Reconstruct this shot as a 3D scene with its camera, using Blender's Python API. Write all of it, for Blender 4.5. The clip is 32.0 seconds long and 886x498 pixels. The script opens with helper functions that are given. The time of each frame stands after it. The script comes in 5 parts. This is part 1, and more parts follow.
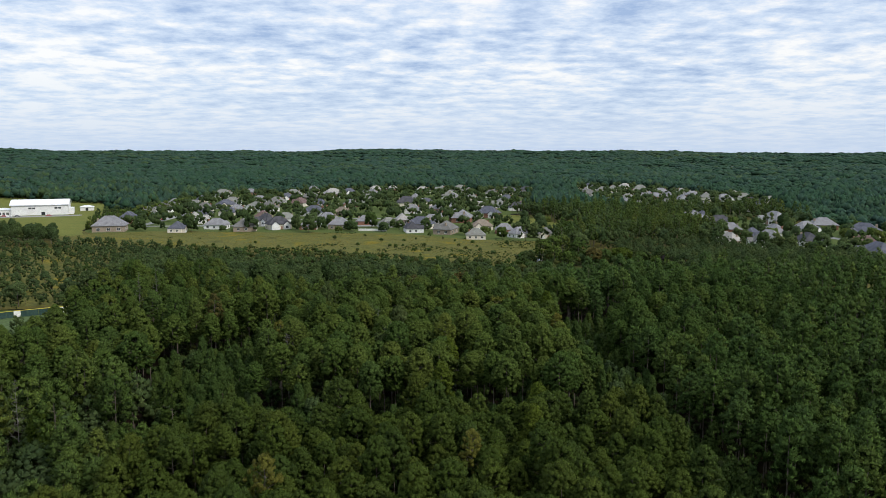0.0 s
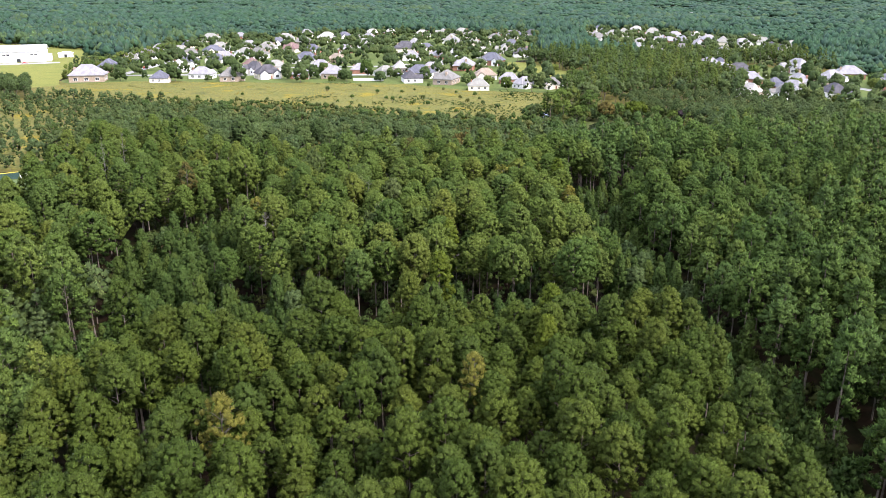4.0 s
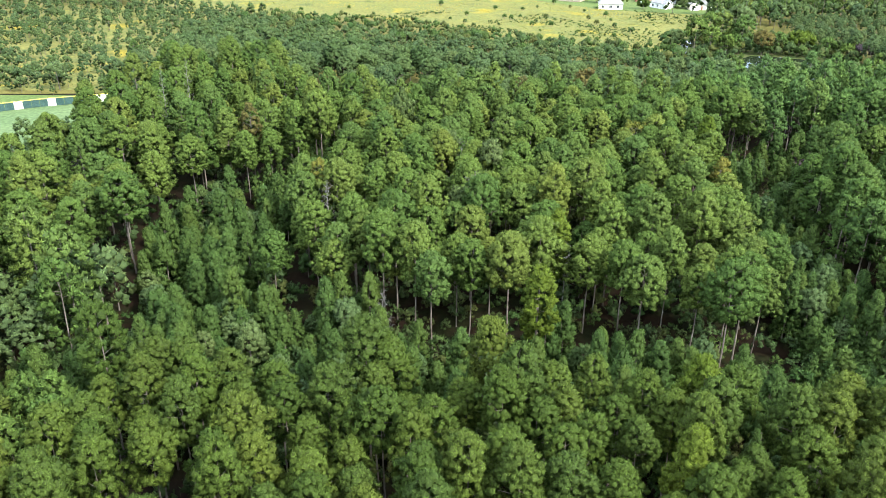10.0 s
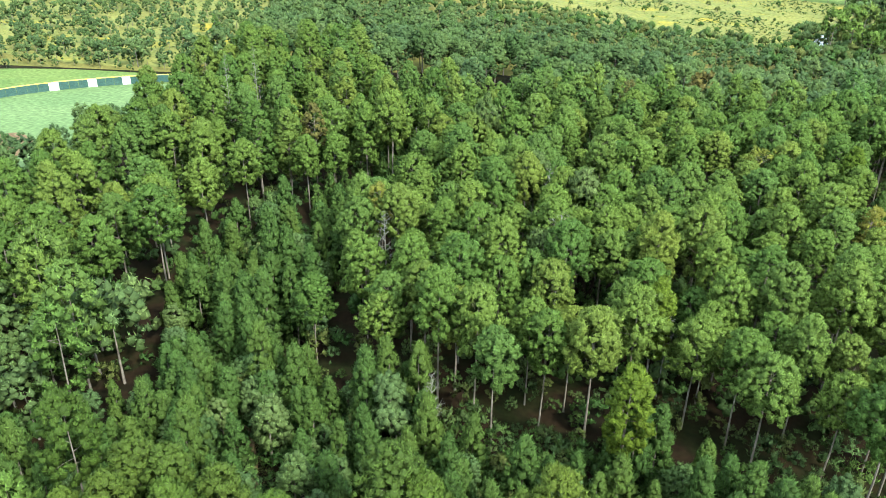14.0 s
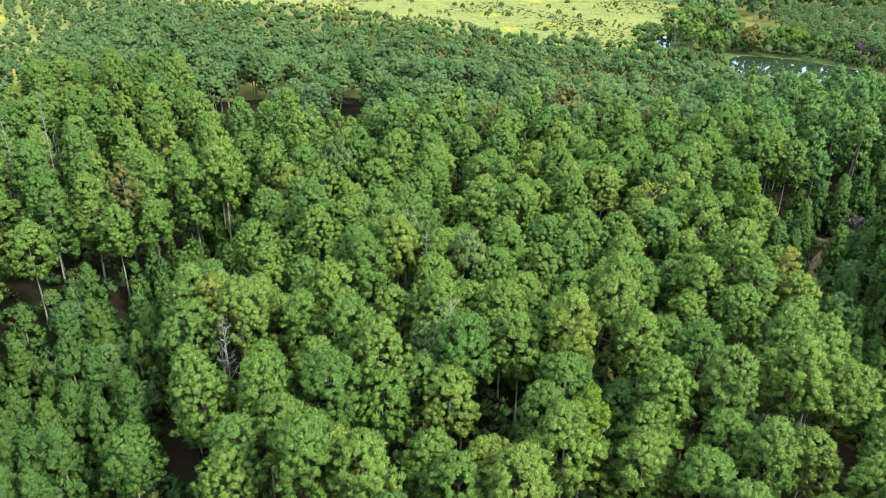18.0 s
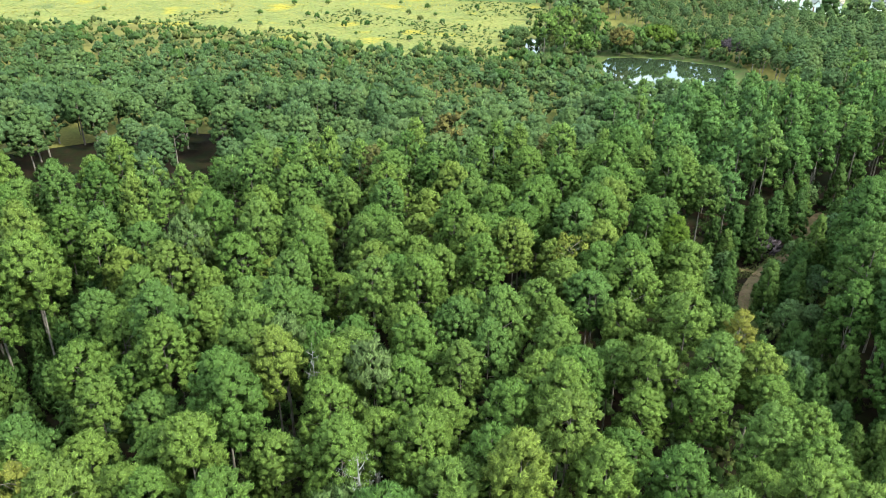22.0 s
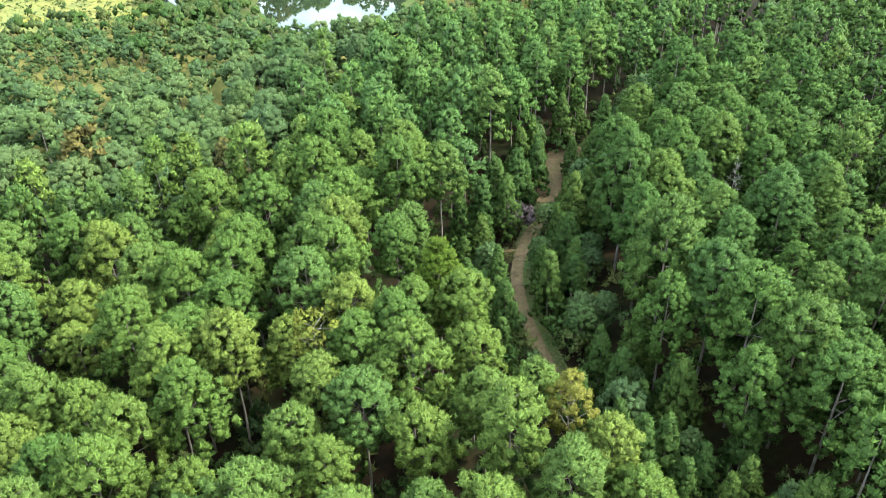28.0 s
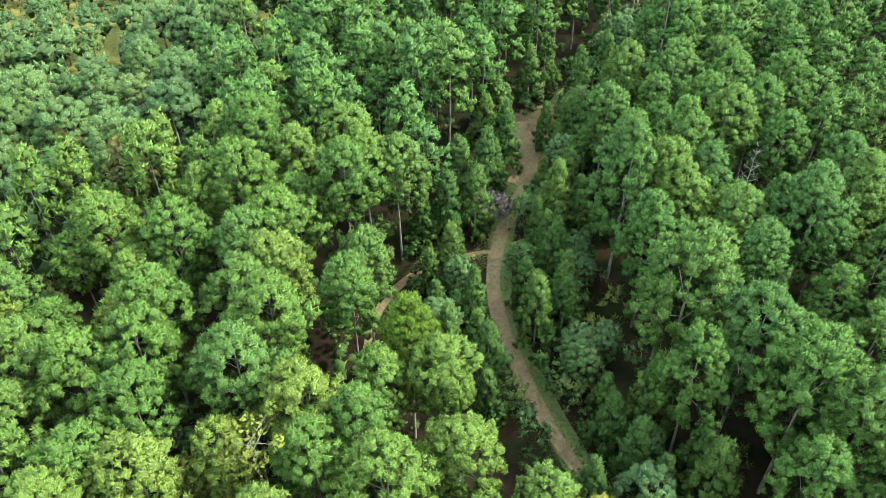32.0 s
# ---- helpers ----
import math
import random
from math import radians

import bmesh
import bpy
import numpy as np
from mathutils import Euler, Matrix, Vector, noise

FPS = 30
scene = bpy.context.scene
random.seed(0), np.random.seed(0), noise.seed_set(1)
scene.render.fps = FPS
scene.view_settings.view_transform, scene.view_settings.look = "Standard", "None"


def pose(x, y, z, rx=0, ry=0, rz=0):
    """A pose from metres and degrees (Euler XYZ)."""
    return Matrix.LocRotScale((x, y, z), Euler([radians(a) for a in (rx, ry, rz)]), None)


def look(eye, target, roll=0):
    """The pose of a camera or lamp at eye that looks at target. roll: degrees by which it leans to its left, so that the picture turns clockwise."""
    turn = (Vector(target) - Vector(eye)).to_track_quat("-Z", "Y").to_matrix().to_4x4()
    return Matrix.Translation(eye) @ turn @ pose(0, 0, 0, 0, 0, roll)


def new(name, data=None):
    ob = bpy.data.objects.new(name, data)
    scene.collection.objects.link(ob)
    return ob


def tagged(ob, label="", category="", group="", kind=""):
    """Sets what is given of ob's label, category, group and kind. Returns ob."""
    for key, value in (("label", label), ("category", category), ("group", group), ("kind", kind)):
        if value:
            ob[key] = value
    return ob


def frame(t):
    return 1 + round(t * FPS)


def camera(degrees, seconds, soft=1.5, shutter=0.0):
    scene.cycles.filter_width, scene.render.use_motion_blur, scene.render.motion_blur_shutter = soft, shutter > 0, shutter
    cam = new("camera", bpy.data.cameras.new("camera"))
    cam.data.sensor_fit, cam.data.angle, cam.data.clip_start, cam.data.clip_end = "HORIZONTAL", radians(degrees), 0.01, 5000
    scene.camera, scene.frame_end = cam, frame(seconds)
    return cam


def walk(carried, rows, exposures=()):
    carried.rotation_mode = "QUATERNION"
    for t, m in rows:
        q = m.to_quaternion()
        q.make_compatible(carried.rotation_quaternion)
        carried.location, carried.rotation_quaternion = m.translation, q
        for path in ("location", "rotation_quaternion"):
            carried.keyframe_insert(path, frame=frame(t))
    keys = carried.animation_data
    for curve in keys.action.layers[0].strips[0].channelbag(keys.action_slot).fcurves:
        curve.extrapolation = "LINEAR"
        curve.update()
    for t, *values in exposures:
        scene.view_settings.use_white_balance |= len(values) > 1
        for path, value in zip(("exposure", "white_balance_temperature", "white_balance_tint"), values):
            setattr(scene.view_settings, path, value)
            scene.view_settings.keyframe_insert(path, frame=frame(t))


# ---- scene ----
# camera: seconds, eye, turn (heading, tilt, lean in degrees)
PATH = [
    (0, (0.00, 0.00, 60.01), (0.00, -7.44, 0.15)),
    (0.5, (0.20, 2.98, 60.08), (0.04, -7.04, 0.11)),
    (1, (0.30, 5.85, 60.19), (0.05, -7.45, 0.14)),
    (1.5, (0.32, 8.64, 60.28), (0.03, -9.37, 0.12)),
    (2, (0.26, 11.37, 60.41), (0.01, -11.33, 0.21)),
    (2.5, (0.31, 14.11, 60.76), (0.01, -13.34, 0.21)),
    (3, (0.44, 16.87, 61.03), (0.05, -15.30, 0.12)),
    (3.5, (0.62, 19.86, 61.22), (0.11, -17.18, 0.06)),
    (4, (0.61, 23.02, 61.31), (0.08, -18.87, 0.12)),
    (4.5, (0.51, 26.32, 61.33), (0.04, -20.53, 0.20)),
    (6.5, (0.96, 39.37, 61.15), (0.07, -21.74, 0.14)),
    (7, (1.00, 42.73, 60.99), (0.47, -21.77, 0.18)),
    (7.5, (1.21, 46.06, 60.82), (2.03, -21.76, 0.25)),
    (8, (1.37, 49.27, 60.69), (3.59, -21.76, 0.24)),
    (8.5, (1.45, 52.39, 60.57), (5.06, -22.65, 0.30)),
    (9, (1.45, 55.53, 60.65), (6.44, -23.58, 0.32)),
    (9.5, (1.30, 58.58, 60.73), (7.77, -24.09, 0.37)),
    (10, (1.21, 61.70, 60.90), (9.10, -25.33, 0.39)),
    (10.5, (1.09, 64.88, 60.97), (10.39, -26.38, 0.45)),
    (11, (1.01, 68.01, 61.01), (11.76, -27.20, 0.55)),
    (11.5, (0.81, 70.99, 61.05), (12.95, -27.40, 0.59)),
    (12, (0.55, 73.98, 61.11), (13.99, -27.39, 0.69)),
    (12.5, (0.23, 76.87, 61.21), (14.68, -27.37, 0.78)),
    (13, (-0.04, 79.65, 61.48), (15.37, -27.42, 0.82)),
    (13.5, (-0.39, 82.35, 61.68), (16.01, -27.46, 0.80)),
    (14, (-0.97, 85.20, 61.82), (16.57, -27.51, 1.02)),
    (14.5, (-1.58, 88.15, 61.91), (17.17, -27.54, 1.10)),
    (16.5, (-5.37, 100.19, 60.78), (14.36, -27.29, 1.80)),
    (17, (-6.22, 103.06, 61.04), (10.89, -27.31, 1.56)),
    (17.5, (-7.16, 105.98, 61.20), (7.36, -27.26, 1.37)),
    (18, (-7.99, 108.98, 61.25), (4.41, -27.24, 1.22)),
    (18.5, (-8.81, 111.90, 61.37), (1.98, -27.26, 1.18)),
    (19, (-9.56, 114.84, 61.53), (-0.46, -27.29, 1.07)),
    (19.5, (-10.17, 117.63, 61.60), (-2.86, -27.25, 0.99)),
    (20, (-10.53, 120.60, 61.56), (-5.13, -27.18, 0.85)),
    (20.5, (-10.77, 123.64, 61.48), (-6.16, -27.17, 0.77)),
    (21, (-10.91, 126.70, 61.42), (-6.20, -27.20, 0.74)),
    (21.5, (-11.00, 129.76, 61.39), (-6.22, -27.23, 0.75)),
    (22, (-11.04, 132.88, 61.35), (-6.27, -27.27, 0.87)),
    (22.5, (-10.89, 135.99, 61.16), (-6.95, -27.26, 0.81)),
    (23, (-10.60, 139.05, 60.97), (-10.02, -27.16, 0.72)),
    (23.5, (-10.42, 142.08, 60.75), (-13.22, -27.12, 0.50)),
    (24, (-10.23, 145.06, 60.56), (-16.43, -27.46, 0.34)),
    (24.5, (-9.88, 148.05, 60.49), (-19.00, -27.84, 0.27)),
    (25, (-9.18, 151.20, 60.21), (-21.16, -28.10, 0.07)),
    (25.5, (-8.45, 154.25, 59.92), (-23.13, -28.35, -0.24)),
    (27.5, (-3.97, 164.35, 59.48), (-30.15, -30.96, -1.34)),
    (28, (-2.92, 167.29, 59.61), (-31.49, -33.18, -1.35)),
    (28.5, (-1.77, 170.12, 59.62), (-32.78, -35.31, -1.32)),
    (29, (-0.48, 172.71, 59.64), (-33.88, -37.37, -1.60)),
    (29.5, (0.70, 175.42, 59.88), (-34.67, -38.93, -1.50)),
    (30, (1.98, 178.03, 60.01), (-35.15, -39.03, -1.28)),
    (30.5, (3.39, 180.40, 59.98), (-35.19, -39.00, -1.15)),
    (31, (4.72, 182.81, 59.87), (-35.41, -39.50, -0.94)),
    (31.5, (5.98, 185.04, 59.76), (-35.91, -40.09, -0.73)),
    (32, (7.29, 187.38, 59.66), (-37.02, -40.73, -0.57)),
]
cam = camera(60.03, 32.0, soft=0.5)


def aim(eye, turn):
    """The pose at eye with heading (to the left of +y), tilt (up) and lean in degrees."""
    h, p = radians(turn[0]), radians(turn[1])
    way = Vector((-math.sin(h) * math.cos(p), math.cos(h) * math.cos(p), math.sin(p)))
    return look(eye, Vector(eye) + way, turn[2])


EXPOSURES = [(0, -0.3, 6500, 10), (2.0, -0.22, 6500, 12), (2.5, 0.28, 6500, 15), (3.0, 0.66, 6500, 18), (4.0, 1.38, 6500, 23), (5.0, 1.79, 6500, 21), (7.0, 1.99, 6200, 17), (8.5, 1.84, 6200, 12), (10, 1.96, 6200, 8), (12, 2.1, 6200, -3), (17, 2.04, 6200, -6), (20, 2.02, 6200, -7), (23, 1.97, 6200, -4), (25, 2.02, 6200, -4), (28, 2.41, 6200, 0), (29, 2.5, 6200, 1), (30.5, 2.53, 6200, -2), (32, 2.56, 6200, -8)]
walk(cam, [(t, aim(eye, turn)) for t, eye, turn in PATH], EXPOSURES)

# ---- world and sun ----
SUN_ELEV, SUN_AZ = radians(44), radians(122)  # azimuth clockwise from +y: behind and to the right
world = bpy.data.worlds.new("world")
scene.world = world
world.use_nodes = True


def link_nodes(tree, a, out, b, inp):
    tree.links.new(a.outputs[out], b.inputs[inp])


def make_world():
    nt = world.node_tree
    nt.nodes.clear()
    add = nt.nodes.new
    sky = add("ShaderNodeTexSky")
    sky.sky_type, sky.sun_disc = "NISHITA", False
    sky.sun_elevation, sky.sun_rotation = SUN_ELEV, SUN_AZ
    bg_sky = add("ShaderNodeBackground")
    bg_sky.inputs[1].default_value = 0.12
    link_nodes(nt, sky, 0, bg_sky, 0)
    coord, sep = add("ShaderNodeTexCoord"), add("ShaderNodeSeparateXYZ")
    link_nodes(nt, coord, "Generated", sep, 0)
    lift = add("ShaderNodeMath")
    lift.operation = "ADD"
    lift.inputs[1].default_value = 0.11
    top = add("ShaderNodeMath")
    top.operation = "MAXIMUM"
    top.inputs[1].default_value = 0.0
    link_nodes(nt, sep, 2, top, 0)
    link_nodes(nt, top, 0, lift, 0)
    u, v = add("ShaderNodeMath"), add("ShaderNodeMath")
    for m, axis in ((u, 0), (v, 1)):
        m.operation = "DIVIDE"
        link_nodes(nt, sep, axis, m, 0)
        link_nodes(nt, lift, 0, m, 1)
    uv = add("ShaderNodeCombineXYZ")
    link_nodes(nt, u, 0, uv, 0)
    link_nodes(nt, v, 0, uv, 1)
    big, fine = add("ShaderNodeTexNoise"), add("ShaderNodeTexNoise")
    big.inputs["Scale"].default_value, big.inputs["Detail"].default_value = 0.55, 6
    fine.inputs["Scale"].default_value, fine.inputs["Detail"].default_value = 4.2, 8
    fine.inputs["Roughness"].default_value = 0.62
    for n in (big, fine):
        link_nodes(nt, uv, 0, n, "Vector")
    mixed = add("ShaderNodeMath")
    mixed.operation = "MULTIPLY_ADD"
    mixed.inputs[1].default_value = 0.62
    link_nodes(nt, fine, 0, mixed, 0)
    half = add("ShaderNodeMath")
    half.operation = "MULTIPLY"
    half.inputs[1].default_value = 0.45
    link_nodes(nt, big, 0, half, 0)
    link_nodes(nt, half, 0, mixed, 2)
    ramp = add("ShaderNodeValToRGB")
    e = ramp.color_ramp.elements
    e[0].position, e[0].color = 0.40, (0.36, 0.49, 0.74, 1)
    e[1].position, e[1].color = 0.62, (1.0, 1.0, 1.0, 1)
    mid = e.new(0.52)
    mid.color = (0.66, 0.77, 0.94, 1)
    link_nodes(nt, mixed, 0, ramp, 0)
    bg_cloud = add("ShaderNodeBackground")
    bg_cloud.inputs[1].default_value = 1.25
    lit = add("ShaderNodeMath")  # an overcast sky is brighter overhead than near the horizon
    lit.operation = "MULTIPLY_ADD"
    lit.inputs[1].default_value, lit.inputs[2].default_value = 0.3, 1.28
    link_nodes(nt, top, 0, lit, 0)
    link_nodes(nt, lit, 0, bg_cloud, 1)
    low_sky = add("ShaderNodeMapRange")
    for k, val in ((1, 0.0), (2, 0.1), (3, 0.85), (4, 0.0)):
        low_sky.inputs[k].default_value = val
    link_nodes(nt, top, 0, low_sky, 0)
    veil = add("ShaderNodeMixRGB")
    veil.inputs[2].default_value = (0.60, 0.73, 0.93, 1)
    link_nodes(nt, low_sky, 0, veil, 0)
    link_nodes(nt, ramp, 0, veil, 1)
    link_nodes(nt, veil, 0, bg_cloud, 0)
    mix, out = add("ShaderNodeMixShader"), add("ShaderNodeOutputWorld")
    mix.inputs[0].default_value = 0.85
    link_nodes(nt, bg_sky, 0, mix, 1)
    link_nodes(nt, bg_cloud, 0, mix, 2)
    link_nodes(nt, mix, 0, out, 0)


make_world()
sun_data = bpy.data.lights.new("sun", "SUN")
sun_data.energy, sun_data.angle, sun_data.color = 3.1, radians(8), (1.0, 0.95, 0.86)
sun = new("sun", sun_data)
sun_way = Vector((math.sin(SUN_AZ) * math.cos(SUN_ELEV), math.cos(SUN_AZ) * math.cos(SUN_ELEV), math.sin(SUN_ELEV)))
sun.matrix_world = look(sun_way * 300, (0, 0, 0))


# ---- materials ----
def material(name):
    mat = bpy.data.materials.new(name)
    mat.use_nodes = True
    return mat, mat.node_tree, mat.node_tree.nodes["Principled BSDF"]


def leaf_material(name, colours, source="object", glow=0.2, rough=0.7, spread=1.0):
    """Foliage: a hue for each plant out of the colours, patches, and leaf by leaf a change of value."""
    mat, nt, bsdf = material(name)
    add = nt.nodes.new
    if source == "object":
        pick, slot = add("ShaderNodeObjectInfo"), "Random"
    else:
        pick, slot = add("ShaderNodeAttribute"), "Fac"
        pick.attribute_name = "tint"
    ramp = add("ShaderNodeValToRGB")
    e = ramp.color_ramp.elements
    for k, c in enumerate(colours):
        at = k / max(1, len(colours) - 1)
        el = e[k] if k < 2 and len(colours) > 1 else e.new(at)
        el.position, el.color = at, (*c, 1)
    link_nodes(nt, pick, slot, ramp, 0)
    geo = add("ShaderNodeNewGeometry")
    patch = add("ShaderNodeTexNoise")
    patch.inputs["Scale"].default_value, patch.inputs["Detail"].default_value = 0.55, 3
    link_nodes(nt, geo, "Position", patch, "Vector")
    span = add("ShaderNodeMapRange")
    for k, val in ((1, 0.3), (2, 0.7), (3, 1 - 0.12 * spread), (4, 1 + 0.14 * spread)):
        span.inputs[k].default_value = val
    link_nodes(nt, patch, 0, span, 0)
    leaf = add("ShaderNodeMapRange")
    for k, val in ((3, 1 - 0.16 * spread), (4, 1 + 0.18 * spread)):
        leaf.inputs[k].default_value = val
    link_nodes(nt, geo, "Random Per Island", leaf, 0)
    both = add("ShaderNodeMath")
    both.operation = "MULTIPLY"
    grain = add("ShaderNodeTexNoise")
    grain.inputs["Scale"].default_value, grain.inputs["Detail"].default_value = 5.5, 3
    grain.inputs["Roughness"].default_value = 0.7
    link_nodes(nt, geo, "Position", grain, "Vector")
    speck = add("ShaderNodeMapRange")
    for k, val in ((1, 0.35), (2, 0.68), (3, 0.74), (4, 1.28)):
        speck.inputs[k].default_value = val
    link_nodes(nt, grain, 0, speck, 0)
    fine = add("ShaderNodeMath")
    fine.operation = "MULTIPLY"
    spray, tip = add("ShaderNodeAttribute"), add("ShaderNodeMapRange")  # loose outer sprays are lighter than the cores
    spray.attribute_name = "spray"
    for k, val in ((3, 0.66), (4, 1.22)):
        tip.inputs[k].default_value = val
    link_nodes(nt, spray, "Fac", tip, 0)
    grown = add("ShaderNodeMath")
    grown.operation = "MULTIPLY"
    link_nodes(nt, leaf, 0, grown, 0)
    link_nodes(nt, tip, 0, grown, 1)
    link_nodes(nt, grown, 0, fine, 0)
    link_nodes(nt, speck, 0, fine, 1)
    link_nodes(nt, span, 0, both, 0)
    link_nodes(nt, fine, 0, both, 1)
    bp = add("ShaderNodeBump")
    bp.inputs["Strength"].default_value, bp.inputs["Distance"].default_value = 0.3, 0.12
    link_nodes(nt, grain, 0, bp, "Height")
    link_nodes(nt, bp, 0, bsdf, "Normal")
    hsv = add("ShaderNodeHueSaturation")
    link_nodes(nt, ramp, 0, hsv, "Color")
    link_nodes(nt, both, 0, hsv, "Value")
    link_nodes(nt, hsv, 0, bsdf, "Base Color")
    bsdf.inputs["Roughness"].default_value = rough
    bsdf.inputs["Specular IOR Level"].default_value = 0.08
    trans, mix = add("ShaderNodeBsdfTranslucent"), add("ShaderNodeMixShader")
    link_nodes(nt, hsv, 0, trans, 0)
    mix.inputs[0].default_value = glow
    link_nodes(nt, bsdf, 0, mix, 1)
    link_nodes(nt, trans, 0, mix, 2)
    link_nodes(nt, mix, 0, nt.nodes["Material Output"], 0)
    return mat


def noisy_material(name, colours, scale, fine=8.0, rough=0.9, bump=0.0, second=None):
    """A ground or building surface: colours by patches of two sizes in metres, with fine relief."""
    mat, nt, bsdf = material(name)
    add = nt.nodes.new
    geo = add("ShaderNodeNewGeometry")
    a, b = add("ShaderNodeTexNoise"), add("ShaderNodeTexNoise")
    a.inputs["Scale"].default_value, a.inputs["Detail"].default_value = scale, 5
    b.inputs["Scale"].default_value, b.inputs["Detail"].default_value = fine, 4
    for n in (a, b):
        link_nodes(nt, geo, "Position", n, "Vector")
    ramp = add("ShaderNodeValToRGB")
    e = ramp.color_ramp.elements
    for k, c in enumerate(colours):
        at = 0.3 + 0.4 * k / max(1, len(colours) - 1)
        el = e[k] if k < 2 else e.new(at)
        el.position, el.color = at, (*c, 1)
    link_nodes(nt, a, 0, ramp, 0)
    span = add("ShaderNodeMapRange")
    for k, val in ((1, 0.3), (2, 0.7), (3, 0.7), (4, 1.3)):
        span.inputs[k].default_value = val
    link_nodes(nt, b, 0, span, 0)
    hsv = add("ShaderNodeHueSaturation")
    link_nodes(nt, ramp, 0, hsv, "Color")
    link_nodes(nt, span, 0, hsv, "Value")
    link_nodes(nt, hsv, 0, bsdf, "Base Color")
    bsdf.inputs["Roughness"].default_value = rough
    bsdf.inputs["Specular IOR Level"].default_value = 0.04 if rough > 0.8 else 0.3
    if bump:
        bp = add("ShaderNodeBump")
        bp.inputs["Strength"].default_value = bump
        link_nodes(nt, b, 0, bp, "Height")
        link_nodes(nt, bp, 0, bsdf, "Normal")
    return mat


PINE_COLS = [(0.0489, 0.0859, 0.0179), (0.0643, 0.1022, 0.0196), (0.0836, 0.1183, 0.0222), (0.056, 0.0946, 0.0222), (0.0979, 0.1232, 0.0222)]
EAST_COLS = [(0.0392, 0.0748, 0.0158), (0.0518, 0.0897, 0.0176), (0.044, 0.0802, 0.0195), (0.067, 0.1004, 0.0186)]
# Pale leaf greens, with some blue mixed in to stand for haze.
BROAD_HAZE_COLS = [(0.0462, 0.0807, 0.0248), (0.0813, 0.1202, 0.0372), (0.0573, 0.0938, 0.0351), (0.0924, 0.1258, 0.0392)]
# Deeper pine greens, darkened as well for the weaker light on this stand.
NEAR_DIM_COLS = [(0.0373, 0.0619, 0.0107), (0.0463, 0.0724, 0.0115), (0.0578, 0.083, 0.013), (0.0409, 0.0663, 0.013), (0.0657, 0.0866, 0.013)]
M_PINE_NEAR = leaf_material("dimmed_deep_green_needles", NEAR_DIM_COLS)
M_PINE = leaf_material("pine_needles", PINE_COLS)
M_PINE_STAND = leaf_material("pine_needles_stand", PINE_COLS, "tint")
# The pine palette scaled up: sunshine on the western stand is in its colour.
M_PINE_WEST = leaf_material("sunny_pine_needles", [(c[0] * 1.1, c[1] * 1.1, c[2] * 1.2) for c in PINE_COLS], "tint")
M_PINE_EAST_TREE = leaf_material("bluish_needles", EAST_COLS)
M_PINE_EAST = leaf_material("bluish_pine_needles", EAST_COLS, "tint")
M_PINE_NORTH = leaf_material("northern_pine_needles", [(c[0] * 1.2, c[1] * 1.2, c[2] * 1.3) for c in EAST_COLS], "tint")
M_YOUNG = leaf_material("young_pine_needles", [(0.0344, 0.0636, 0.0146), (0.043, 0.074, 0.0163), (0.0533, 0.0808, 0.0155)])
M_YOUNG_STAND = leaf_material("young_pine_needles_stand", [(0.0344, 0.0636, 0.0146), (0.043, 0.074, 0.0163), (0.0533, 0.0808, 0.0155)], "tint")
M_BROAD = leaf_material("hazed_broad_leaves", BROAD_HAZE_COLS, glow=0.3)
M_BROAD_STAND = leaf_material("hazed_broad_leaves_stand", BROAD_HAZE_COLS, "tint", glow=0.3)
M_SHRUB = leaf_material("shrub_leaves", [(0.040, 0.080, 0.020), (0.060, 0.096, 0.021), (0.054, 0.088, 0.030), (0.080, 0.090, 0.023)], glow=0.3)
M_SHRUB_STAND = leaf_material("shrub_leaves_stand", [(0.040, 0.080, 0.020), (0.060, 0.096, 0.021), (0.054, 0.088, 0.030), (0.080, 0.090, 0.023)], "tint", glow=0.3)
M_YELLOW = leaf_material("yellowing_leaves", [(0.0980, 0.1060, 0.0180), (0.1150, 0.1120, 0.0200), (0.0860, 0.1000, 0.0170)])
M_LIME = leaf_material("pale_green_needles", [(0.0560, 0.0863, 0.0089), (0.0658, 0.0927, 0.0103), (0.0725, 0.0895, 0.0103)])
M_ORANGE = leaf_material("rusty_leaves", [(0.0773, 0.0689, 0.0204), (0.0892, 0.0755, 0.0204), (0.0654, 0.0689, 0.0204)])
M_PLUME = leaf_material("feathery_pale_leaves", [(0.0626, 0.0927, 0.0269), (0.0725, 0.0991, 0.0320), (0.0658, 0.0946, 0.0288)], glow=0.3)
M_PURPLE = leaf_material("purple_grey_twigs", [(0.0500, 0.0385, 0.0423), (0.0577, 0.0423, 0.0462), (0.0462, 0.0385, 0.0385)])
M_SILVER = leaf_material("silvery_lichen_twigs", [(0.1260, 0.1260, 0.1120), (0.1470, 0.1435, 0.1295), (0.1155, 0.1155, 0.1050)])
# Leaf greens shifted towards blue, so the distance haze is in the colour.
M_FAR_HAZE = leaf_material("hazy_far_wood_leaves", [(0.028, 0.0722, 0.0414), (0.0411, 0.0924, 0.0448), (0.0359, 0.0797, 0.0583), (0.0615, 0.106, 0.0414)], "tint", glow=0.1)
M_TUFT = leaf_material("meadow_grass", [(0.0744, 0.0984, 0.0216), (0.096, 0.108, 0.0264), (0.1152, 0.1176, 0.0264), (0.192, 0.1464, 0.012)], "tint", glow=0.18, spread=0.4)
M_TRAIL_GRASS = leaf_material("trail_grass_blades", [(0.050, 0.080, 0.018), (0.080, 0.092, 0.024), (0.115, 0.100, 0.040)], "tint")
